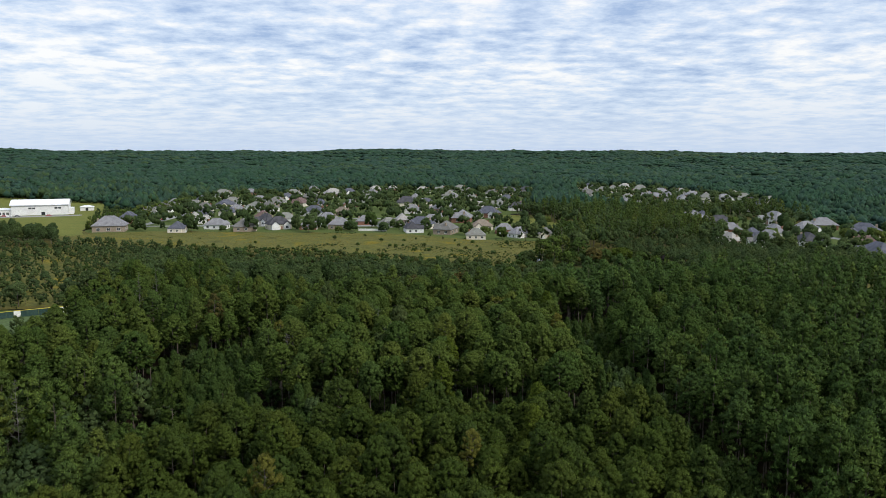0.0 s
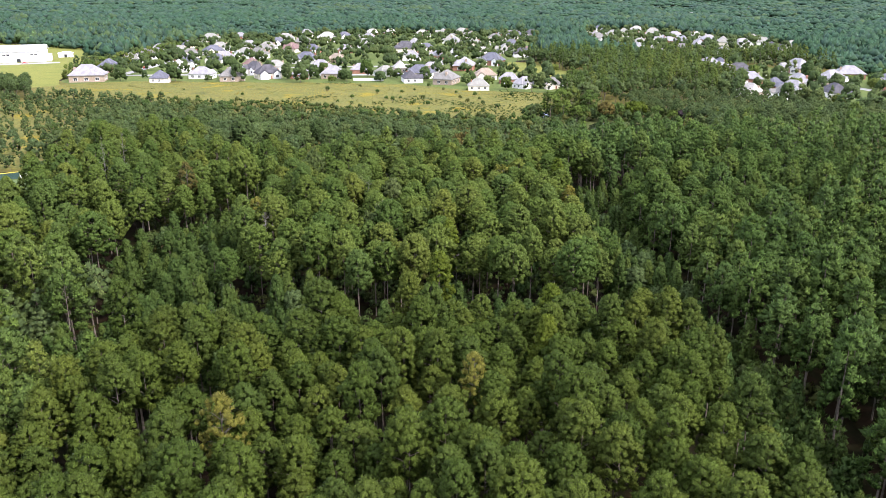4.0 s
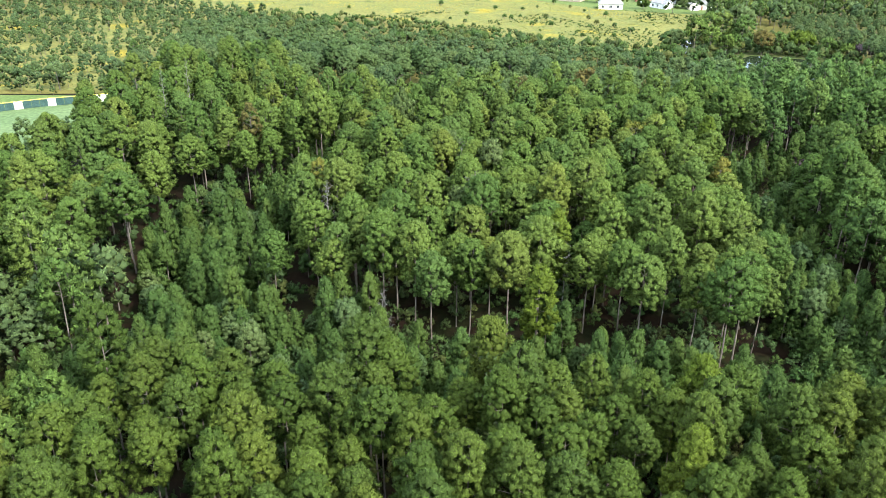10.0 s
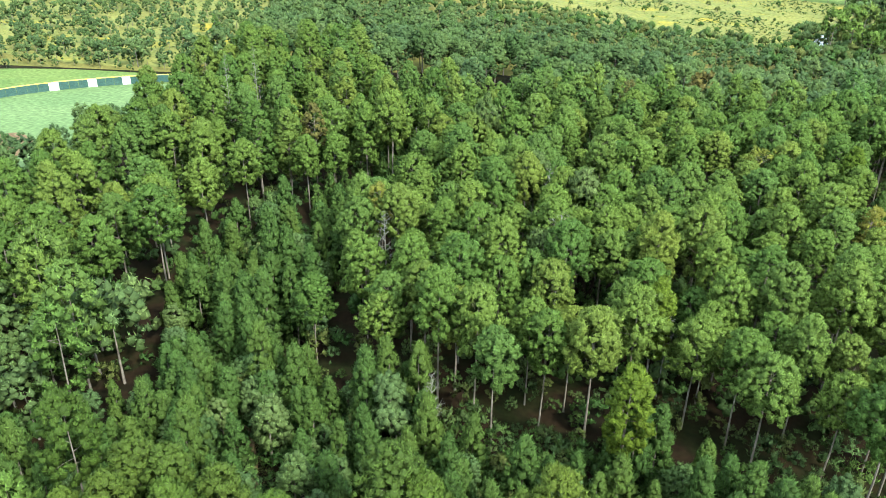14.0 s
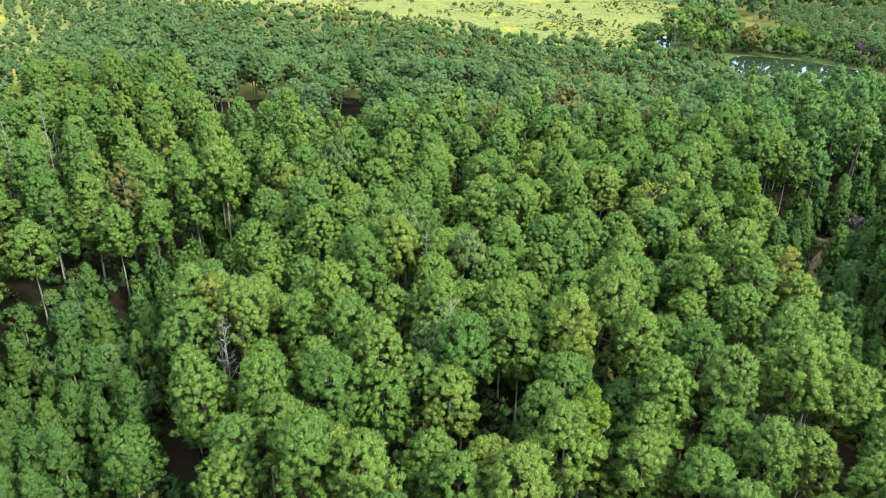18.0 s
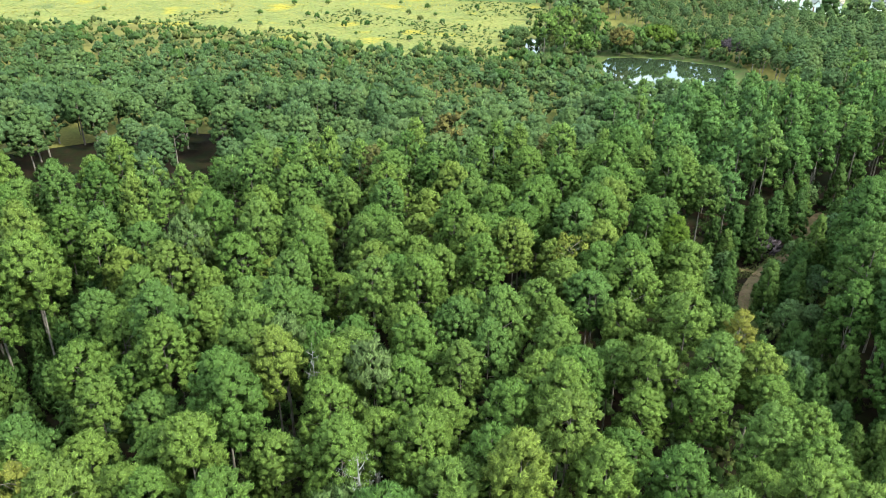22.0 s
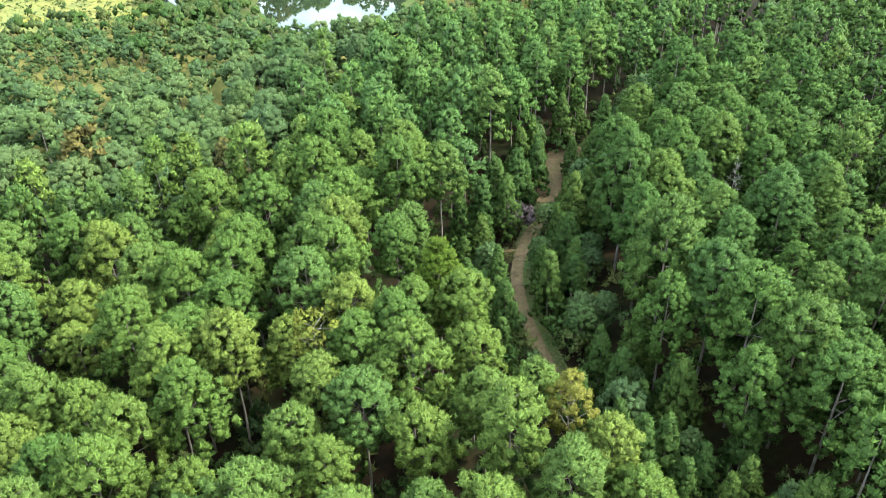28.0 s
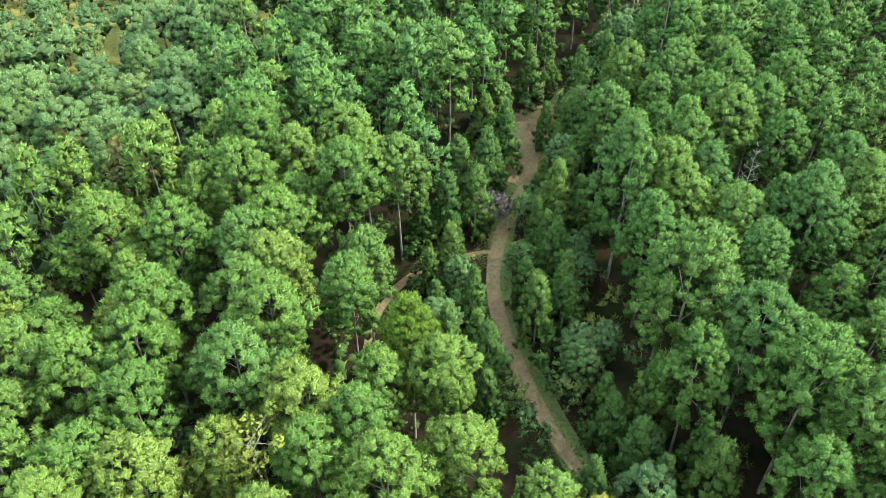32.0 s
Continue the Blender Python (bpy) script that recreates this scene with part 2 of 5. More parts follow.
M_BARK = noisy_material("pine_bark", [(0.085, 0.070, 0.058), (0.125, 0.106, 0.090), (0.165, 0.145, 0.125)], 1.2, 9.0, bump=0.4)
M_PALE_BARK = noisy_material("bleached_dead_wood", [(0.1102, 0.0997, 0.0866), (0.1444, 0.1365, 0.1233), (0.1628, 0.1575, 0.1444)], 1.5, 9.0, bump=0.3)
# Brown litter coloured far too dark, to hold the shade under the crowns.
M_SHADED_FLOOR = noisy_material("shaded_forest_floor", [(0.0055, 0.0052, 0.0025), (0.0109, 0.0067, 0.0037), (0.0078, 0.0097, 0.0031), (0.0176, 0.0089, 0.005)], 0.12, 1.4, bump=0.3)
M_DIRT = noisy_material("reddish_dirt", [(0.070, 0.046, 0.026), (0.105, 0.073, 0.040), (0.075, 0.062, 0.028)], 0.35, 2.2, bump=0.3)
M_SCRUB = noisy_material("scrub_grass", [(0.055, 0.066, 0.019), (0.098, 0.086, 0.024), (0.070, 0.076, 0.020)], 0.06, 1.6, bump=0.3)
M_VERGE = noisy_material("trail_grass", [(0.0281, 0.0508, 0.0131), (0.0491, 0.0613, 0.0188), (0.0528, 0.0448, 0.0219)], 0.3, 2.0, bump=0.3)
M_MEADOW = noisy_material("dry_meadow", [(0.072, 0.0816, 0.0264), (0.12, 0.1128, 0.0312), (0.0936, 0.1008, 0.03), (0.18, 0.1416, 0.0192)], 0.05, 0.7, bump=0.3)
# Yellower mown grass, brightened so that the sun on it is in the colour.
M_SUNLIT_LAWN = noisy_material("sunlit_lawn", [(0.0978, 0.1173, 0.0276), (0.1323, 0.1403, 0.0345), (0.1104, 0.1265, 0.031)], 0.05, 0.9)
M_LAWN = noisy_material("mown_lawn", [(0.0531, 0.0849, 0.0243), (0.078, 0.1032, 0.0303), (0.0624, 0.0941, 0.0273)], 0.05, 0.9)
M_TURF = noisy_material("ball_field_turf", [(0.0650, 0.0980, 0.0400), (0.0850, 0.1180, 0.0500)], 0.06, 0.9)
M_ASPHALT = noisy_material("pale_asphalt", [(0.22, 0.22, 0.22), (0.30, 0.30, 0.30)], 0.2, 3.0)
M_CONCRETE = noisy_material("concrete", [(0.48, 0.46, 0.43), (0.60, 0.58, 0.54)], 0.3, 3.0)


def water_material():
    mat, nt, bsdf = material("pond_water")
    bsdf.inputs["Base Color"].default_value = (0.014, 0.020, 0.010, 1)
    bsdf.inputs["Roughness"].default_value = 0.03
    bsdf.inputs["IOR"].default_value = 1.33
    wave, bp = nt.nodes.new("ShaderNodeTexNoise"), nt.nodes.new("ShaderNodeBump")
    wave.inputs["Scale"].default_value = 0.8
    bp.inputs["Strength"].default_value = 0.04
    link_nodes(nt, wave, 0, bp, "Height")
    link_nodes(nt, bp, 0, bsdf, "Normal")
    return mat


M_WATER = water_material()


# ---- geometry helpers ----
def mesh_of(name, verts, tris, mats, which=None, tint=None, smooth=False, normals=None):
    """A triangle mesh from arrays; which: material per triangle, tint: a value per vertex. Loose sprays are marked, for
    their lighter tone.
    """
    me = bpy.data.meshes.new(name)
    verts, tris = np.asarray(verts, np.float32), np.asarray(tris, np.int32)
    me.vertices.add(len(verts))
    me.vertices.foreach_set("co", verts.ravel())
    me.loops.add(tris.size)
    me.loops.foreach_set("vertex_index", tris.ravel())
    me.polygons.add(len(tris))
    me.polygons.foreach_set("loop_start", np.arange(0, tris.size, 3, dtype=np.int32))
    for m in mats:
        me.materials.append(m)
    if which is not None:
        me.polygons.foreach_set("material_index", np.asarray(which, np.int32))
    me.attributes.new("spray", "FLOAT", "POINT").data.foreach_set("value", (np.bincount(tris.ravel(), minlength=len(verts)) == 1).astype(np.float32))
    if tint is not None:
        me.attributes.new("tint", "FLOAT", "POINT").data.foreach_set("value", np.asarray(tint, np.float32))
    if normals is not None:  # foliage is shaded by the roundness of its tufts and crown; where none is given, by its faces
        given = np.asarray(normals, np.float32)
        a, b, c = (verts[tris[:, k]] for k in range(3))
        face = np.cross(b - a, c - a)
        own = np.stack([sum(np.bincount(tris[:, k], face[:, axis], len(verts)) for k in range(3)) for axis in range(3)], 1)
        some = (given**2).sum(1, keepdims=True) > 0.01
        me.attributes.new("custom_normal", "FLOAT_VECTOR", "POINT").data.foreach_set("vector", np.where(some, given, unit(own)).astype(np.float32).ravel())
    me.polygons.foreach_set("use_smooth", np.full(len(tris), smooth))
    me.update(calc_edges=True)
    return me


class Heap:
    """Gathers many pieces into one mesh."""

    def __init__(self):
        self.v, self.f, self.m, self.t, self.k, self.n = [], [], [], [], [], 0

    def add(self, verts, tris, mat=0, tint=0.5, normals=None):
        self.v.append(verts)
        self.f.append(tris + self.n)
        self.m.append(np.full(len(tris), mat))
        self.t.append(np.full(len(verts), tint) if np.ndim(tint) == 0 else tint)
        self.k.append(np.zeros(verts.shape) if normals is None else normals)
        self.n += len(verts)

    def mesh(self, name, mats):
        return mesh_of(name, np.concatenate(self.v), np.concatenate(self.f), mats, np.concatenate(self.m), np.concatenate(self.t), True, np.concatenate(self.k))


def part(name, verts, tris, mat, parent, label=""):
    """One mesh object under a thing or under a part."""
    ob = new(name, mesh_of(name, verts, tris, [mat]))
    ob.parent = parent
    return tagged(ob, label)


def unit(a):
    return a / np.maximum(np.linalg.norm(a, axis=-1, keepdims=True), 1e-9)


def ball(level):
    """Unit directions and triangles of an icosahedron, split level times."""
    g = (1 + 5**0.5) / 2
    v = [(-1, g, 0), (1, g, 0), (-1, -g, 0), (1, -g, 0), (0, -1, g), (0, 1, g), (0, -1, -g), (0, 1, -g), (g, 0, -1), (g, 0, 1), (-g, 0, -1), (-g, 0, 1)]
    f = [(0, 11, 5), (0, 5, 1), (0, 1, 7), (0, 7, 10), (0, 10, 11), (1, 5, 9), (5, 11, 4), (11, 10, 2), (10, 7, 6), (7, 1, 8), (3, 9, 4), (3, 4, 2), (3, 2, 6), (3, 6, 8), (3, 8, 9), (4, 9, 5), (2, 4, 11), (6, 2, 10), (8, 6, 7), (9, 8, 1)]
    v = [tuple(p) for p in unit(np.array(v, float))]
    for _ in range(level):
        seen, out = {}, []
        def middle(i, j):
            k = (min(i, j), max(i, j))
            if k not in seen:
                seen[k] = len(v)
                v.append(tuple(unit(np.array(v[i]) + np.array(v[j]))))
            return seen[k]
        for i, j, k in f:
            a, b, c = middle(i, j), middle(j, k), middle(k, i)
            out += [(i, a, c), (j, b, a), (k, c, b), (a, b, c)]
        f = out
    return np.array(v), np.array(f)


OCTA = (np.array([(1, 0, 0), (-1, 0, 0), (0, 1, 0), (0, -1, 0), (0, 0, 1), (0, 0, -1)], float),
        np.array([(0, 2, 4), (2, 1, 4), (1, 3, 4), (3, 0, 4), (2, 0, 5), (1, 2, 5), (3, 1, 5), (0, 3, 5)]))
BALLS = [OCTA, ball(0), ball(1)]


def foliage(rng, centres, radii, blades, size, up=0.6, width=0.17, puff=0, rough=0.2, core=0.8):
    """Tufts of foliage: a lumpy core set with sprays that point outwards and up. centres, radii: (n, 3); puff: how finely the core is cut, None: sprays alone."""
    centres, radii = np.asarray(centres, float), np.asarray(radii, float)
    n = len(centres)
    d = unit(rng.normal(size=(n, blades, 3)))
    d[..., 2] = np.where(d[..., 2] < -0.3, -d[..., 2], d[..., 2])
    p = centres[:, None] + radii[:, None] * d * rng.uniform(0.72, 1.0, (n, blades, 1))
    u = unit(rng.normal(size=d.shape) * 0.55 + d * 0.55 + np.array([0, 0, up]))
    v = unit(np.cross(u, d + rng.normal(size=d.shape) * 0.35))
    s = size * rng.uniform(0.65, 1.35, (n, blades, 1))
    tri = np.stack([p + u * s, p - 0.35 * u * s + v * s * width, p - 0.35 * u * s - v * s * width], 2)
    middle = centres.mean(0) - (0, 0, 0.35 * centres[:, 2].std())
    spread = np.maximum(centres.std(0) * 1.6, 0.3)
    face = np.cross(tri[:, :, 1] - tri[:, :, 0], tri[:, :, 2] - tri[:, :, 0])
    round_way = unit(0.62 * d + 0.58 * unit((p - middle) / spread) + rng.normal(size=d.shape) * 0.26 + np.array([0, 0, 0.12]))
    wrong = (face * round_way).sum(-1) < 0
    tri[wrong] = tri[wrong][:, [0, 2, 1]]
    normals = np.repeat(round_way[:, :, None], 3, 2).reshape(-1, 3)
    tri = tri.reshape(-1, 3)
    faces = np.arange(len(tri)).reshape(-1, 3)
    if puff is not None:
        bv, bf = BALLS[puff]
        turn = rng.uniform(0, 6.28, n)
        cos, sin = np.cos(turn)[:, None], np.sin(turn)[:, None]
        bv = np.stack([bv[None, :, 0] * cos - bv[None, :, 1] * sin, bv[None, :, 0] * sin + bv[None, :, 1] * cos, np.repeat(bv[None, :, 2], n, 0)], 2)
        lump = core * (1 + rng.normal(size=(n, bv.shape[1], 1)) * rough)
        cv = (centres[:, None] + bv * radii[:, None] * lump).reshape(-1, 3)
        cn = unit(0.66 * bv.reshape(-1, 3) + 0.58 * unit((cv - middle) / spread))
        cf = (bf[None] + bv.shape[1] * np.arange(n)[:, None, None]).reshape(-1, 3) + len(tri)
        tri, faces, normals = np.concatenate([tri, cv]), np.concatenate([faces, cf]), np.concatenate([normals, cn])
    return tri, faces, normals


def tube(points, radii, sides=6):
    """A tapered tube along the points."""
    points = np.asarray(points, float)
    ways = unit(np.gradient(points, axis=0))
    ref = np.where(np.abs(ways[:, 2:3]) > 0.9, (1.0, 0, 0), (0, 0, 1.0))
    a = unit(np.cross(ways, ref))
    b = np.cross(ways, a)
    ang = np.linspace(0, 2 * np.pi, sides, endpoint=False)
    ring = points[:, None] + np.asarray(radii)[:, None, None] * (np.cos(ang)[None, :, None] * a[:, None] + np.sin(ang)[None, :, None] * b[:, None])
    f = []
    for k in range(len(points) - 1):
        for s in range(sides):
            i, j = k * sides + s, k * sides + (s + 1) % sides
            f += [(i, j, j + sides), (i, j + sides, i + sides)]
    return ring.reshape(-1, 3), np.array(f)


def joined(pieces):
    n, v, f = 0, [], []
    for a, b in pieces:
        v.append(np.asarray(a, float))
        f.append(np.asarray(b) + n)
        n += len(a)
    return np.concatenate(v), np.concatenate(f)


def box(x0, y0, z0, x1, y1, z1):
    v = np.array([(x, y, z) for x in (x0, x1) for y in (y0, y1) for z in (z0, z1)], float)
    f = np.array([(0, 1, 3), (0, 3, 2), (4, 6, 7), (4, 7, 5), (0, 4, 5), (0, 5, 1), (2, 3, 7), (2, 7, 6), (0, 2, 6), (0, 6, 4), (1, 5, 7), (1, 7, 3)])
    return v, f


def inside(x, y, poly):
    """Whether points lie in a polygon (arrays or numbers)."""
    x, y = np.asarray(x, float), np.asarray(y, float)
    hit = np.zeros(x.shape, bool)
    for (ax, ay), (bx, by) in zip(poly, poly[1:] + poly[:1]):
        cross = (ay > y) != (by > y)
        with np.errstate(divide="ignore", invalid="ignore"):
            hit ^= cross & (x < (bx - ax) * (y - ay) / (by - ay + 1e-12) + ax)
    return hit


def rounded(poly, steps=5, rough=0.0, seed=1):
    """A smooth closed outline through the corners, with a slightly ragged edge."""
    rng = np.random.default_rng(seed)
    p = np.array(poly, float)
    out = []
    for k in range(len(p)):
        a, b, c, d = p[k - 1], p[k], p[(k + 1) % len(p)], p[(k + 2) % len(p)]
        for t in np.arange(steps) / steps:
            out.append(0.5 * (2 * b + (c - a) * t + (2 * a - 5 * b + 4 * c - d) * t * t + (3 * b - a - 3 * c + d) * t**3))
    out = np.array(out)
    return out + rng.normal(size=out.shape) * rough


def sheet(name, poly, z, mat, label, category, rough=0.0, smooth=True):
    """A flat piece of the ground with a thickness of a few centimetres."""
    pts = rounded(poly, 6, rough) if smooth else np.array(poly, float)
    bm = bmesh.new()
    face = bm.faces.new([bm.verts.new((x, y, z)) for x, y in pts])
    if face.calc_area() and face.normal.z < 0:
        face.normal_flip()
    rim = bmesh.ops.extrude_face_region(bm, geom=[face])
    for el in rim["geom"]:
        if isinstance(el, bmesh.types.BMVert):
            el.co.z += 0.03
    bmesh.ops.recalc_face_normals(bm, faces=bm.faces)
    bmesh.ops.triangulate(bm, faces=bm.faces)
    me = bpy.data.meshes.new(name)
    bm.to_mesh(me)
    bm.free()
    me.materials.append(mat)
    return tagged(new(name, me), label, category, kind="structure")


# ---- the plan, in metres ----
TRAIL_GAP = [(37, 75), (52, 75), (53, 131), (49, 155), (46, 198), (49, 214), (56, 227), (67, 238), (84, 247), (106, 256), (150, 270), (150, 280),
             (100, 266), (78, 263), (66, 257), (55, 249), (44, 243), (37, 229), (36, 210), (35, 165), (35, 140), (39, 115)]
WEST_GAP = [(-38, 132), (-33, 141), (-45, 150), (-51, 165), (-54, 185), (-62, 200), (-70, 197), (-67, 170), (-62, 157), (-53, 146), (-46, 134)]
CROSS_GAP = [(-62, 124), (-40, 127), (-10, 131), (16, 133), (36, 128), (36, 150), (28, 148), (20, 150), (14, 152), (9, 157), (3, 158), (-4, 149), (-11, 146), (-20, 150), (-27, 158), (-36, 157), (-45, 153), (-62, 146)]
MEADOW = [(-255, 505), (-228, 478), (-150, 447), (-100, 455), (-60, 430), (-26, 415), (0, 395), (40, 388), (52, 405), (66, 440), (74, 490), (50, 502),
          (22, 507), (-12, 530), (-32, 543), (-83, 547), (-145, 550), (-200, 554), (-247, 537)]
POND = [(72, 387), (67, 374), (66, 358), (72, 342), (82, 341), (95, 349), (105, 361), (108, 372), (99, 381), (86, 387)]
POND_ARM = [(45, 386), (49, 383), (51, 396), (54, 416), (50, 418), (47, 402)]
TOWN_WEST = [(-250, 540), (-145, 548), (-32, 542), (22, 503), (80, 500), (92, 540), (62, 700), (90, 760), (130, 1080), (-100, 1125), (-290, 990), (-290, 740), (-266, 620)]
TOWN_NORTH = [(170, 940), (195, 1205), (300, 1200), (390, 930), (330, 720), (190, 730)]
TOWN_EAST = [(175, 468), (225, 405), (212, 330), (203, 300), (206, 284), (300, 284), (300, 400), (335, 540), (305, 605), (262, 660), (188, 645), (192, 560)]
GREEN = [(48, 690), (70, 690), (104, 590), (100, 545), (78, 530), (66, 590), (52, 650)]
HALL_LAWN = [(-560, 930), (-345, 815), (-300, 665), (-264, 560), (-256, 524), (-330, 500), (-430, 560), (-560, 690)]
BALL_TURF = [(-200, 214), (-181, 236), (-171, 251), (-160, 262), (-149, 270), (-136, 275), (-122, 262), (-118, 225), (-130, 205), (-150, 196), (-190, 195)]
BALL_RIM = [(-230, 250), (-206, 266), (-180, 276), (-150, 281), (-134, 282), (-136, 275), (-149, 270), (-160, 262), (-171, 251), (-181, 236), (-200, 214), (-230, 214)]
OLD_FIELD = [(-250, 300), (-205, 285), (-150, 290), (-128, 330), (-140, 400), (-170, 440), (-240, 460), (-300, 400)]
CLEARED = [MEADOW, POND, POND_ARM, TOWN_WEST, TOWN_NORTH, TOWN_EAST, GREEN, HALL_LAWN, BALL_TURF, BALL_RIM]
GAPS = [TRAIL_GAP, WEST_GAP, CROSS_GAP]


def rise(x, y):
    """Height of the land: flat near by, low hills far off."""
    r = np.hypot(x, y)
    k = np.clip((r - 2300) / 2450, 0, 1)
    az = np.arctan2(x, y)
    hills = 38 + 5 * np.sin(az * 9 + 0.6) + 3 * np.sin(az * 23 + 2.0) + 12 * np.exp(-((az + 0.11) / 0.06) ** 2)
    return k * k * (3 - 2 * k) * hills


def make_ground():
    radii = np.concatenate([np.linspace(0, 1500, 16)[1:], np.linspace(1600, 4900, 34)])
    ang = np.linspace(0, 2 * np.pi, 145)[:-1]
    x = np.concatenate([[0], (radii[:, None] * np.sin(ang)).ravel()])
    y = np.concatenate([[0], (radii[:, None] * np.cos(ang)).ravel()])
    f, n = [(0, k + 1, (k + 1) % 144 + 1) for k in range(144)], 144
    for r in range(len(radii) - 1):
        for k in range(n):
            a, b = 1 + r * n + k, 1 + r * n + (k + 1) % n
            f += [(a, a + n, b + n), (a, b + n, b)]
    f = np.array(f)[:, ::-1]
    me = mesh_of("ground", np.stack([x, y, rise(x, y)], 1), f, [M_SHADED_FLOOR])
    tagged(new("ground", me), "brown forest floor, coloured dark for canopy shade, reaching far wooded hills", "ground", kind="structure")


make_ground()
sheet("meadow", MEADOW, 0.02, M_MEADOW, "dry yellow-green meadow with goldenrod patches", "meadow", 1.2)
sheet("old_field", OLD_FIELD, 0.015, M_MEADOW, "overgrown yellow field among young trees", "meadow", 1.5)
sheet("pond_bank", [(40, 380), (60, 345), (78, 334), (102, 350), (114, 372), (106, 400), (92, 412), (60, 424), (44, 422)], 0.01, M_VERGE, "grassy bank round the pond", "bank", 1.0)
sheet("scrub_grass", [(-420, 268), (-230, 268), (-150, 284), (-120, 292), (-60, 318), (-20, 312), (30, 288), (70, 312), (130, 322), (225, 322), (225, 470), (110, 520), (100, 545), (78, 505), (-30, 548), (-250, 556), (-420, 540)], 0.005, M_SCRUB, "rough green grass under the scrub", "grass", 0.5, False)
sheet("rough_grass", [(58, 432), (230, 420), (345, 520), (345, 720), (180, 740), (60, 700)], 0.0, M_SCRUB, "rough grass under the trees beside the houses", "grass", 0.5, False)
sheet("clearing", [(64, 248), (70, 246), (80, 251), (84, 258), (77, 261), (70, 257)], 0.045, M_DIRT, "small reddish clearing at the end of the trail", "clearing", 0.3)
sheet("pond", POND, 0.06, M_WATER, "still pond reflecting the bright sky", "pond", 0.5)
sheet("pond_inlet", POND_ARM, 0.06, M_WATER, "narrow arm of the pond between trees", "pond", 0.2)
sheet("town_lawn", TOWN_WEST, 0.01, M_LAWN, "mown lawns between suburban houses", "lawn", 0.6)
sheet("town_lawn", TOWN_NORTH, 0.01, M_LAWN, "mown lawns between distant houses", "lawn", 0.6)
sheet("town_lawn", TOWN_EAST, 0.01, M_LAWN, "mown lawns round the larger houses", "lawn", 0.6)
sheet("common_green", GREEN, 0.05, M_SUNLIT_LAWN, "open mown green beside the houses", "lawn", 0.6)
sheet("hall_lawn", HALL_LAWN, 0.02, M_SUNLIT_LAWN, "wide mown lawn round the white hall", "lawn", 0.6)
sheet("ball_field", BALL_TURF, 0.02, M_TURF, "bright green turf of a ball field", "sports field")
sheet("ball_field_rim", BALL_RIM, 0.05, M_LAWN, "pale mown grass behind the field wall", "lawn")
sheet("infield_dirt", [(-160, 200), (-152, 221), (-146, 223), (-138, 216), (-140, 200)], 0.06, M_DIRT, "bare pinkish infield dirt", "sports field")


def ribbon(name, line, width, z, mat, label, category, seed=3):
    """A strip of ground along a line, its width wavering a little."""
    rng = np.random.default_rng(seed)
    p = np.array(line, float)
    t = np.arange(len(p))
    fine = np.linspace(0, len(p) - 1, (len(p) - 1) * 5 + 1)
    p = np.stack([np.interp(fine, t, p[:, k]) for k in range(2)], 1)
    for _ in range(9):
        p[1:-1] = (p[:-2] + 2 * p[1:-1] + p[2:]) / 4
    way = unit(np.gradient(p, axis=0))
    off = np.stack([-way[:, 1], way[:, 0]], 1)
    w = width / 2 * rng.uniform(0.4, 1.6, (len(p), 2, 1))
    for _ in range(5):
        w[1:-1] = (w[:-2] + w[1:-1] + w[2:]) / 3
    ring = np.concatenate([p + off * w[:, 0], (p - off * w[:, 1])[::-1]])
    return sheet(name, [tuple(q) for q in ring], z, mat, label, category, smooth=False)


ribbon("trail", [(39.5, 209), (42, 219), (45.5, 228), (49.5, 235), (57, 241.5), (67, 246.5), (74, 254), (80, 258)], 1.6, 0.055, M_DIRT, "sandy trail through the pines", "trail")
ribbon("trail_verge", [(37.5, 195), (39.5, 209), (42, 217), (47, 230), (55, 240), (64, 246), (76, 256), (92, 262)], 2.6, 0.01, M_VERGE, "dry grassy verge of the trail", "verge")
ribbon("side_track", [(53, 239), (46, 242), (38, 240), (33, 235)], 1.0, 0.025, M_DIRT, "reddish side track leaving the trail", "trail")
ribbon("west_track", [(-36, 136), (-41, 144.5), (-48, 152), (-59, 163), (-62, 180), (-66, 189), (-70, 205)], 0.9, 0.03, M_DIRT, "reddish dirt track between the stands", "trail")


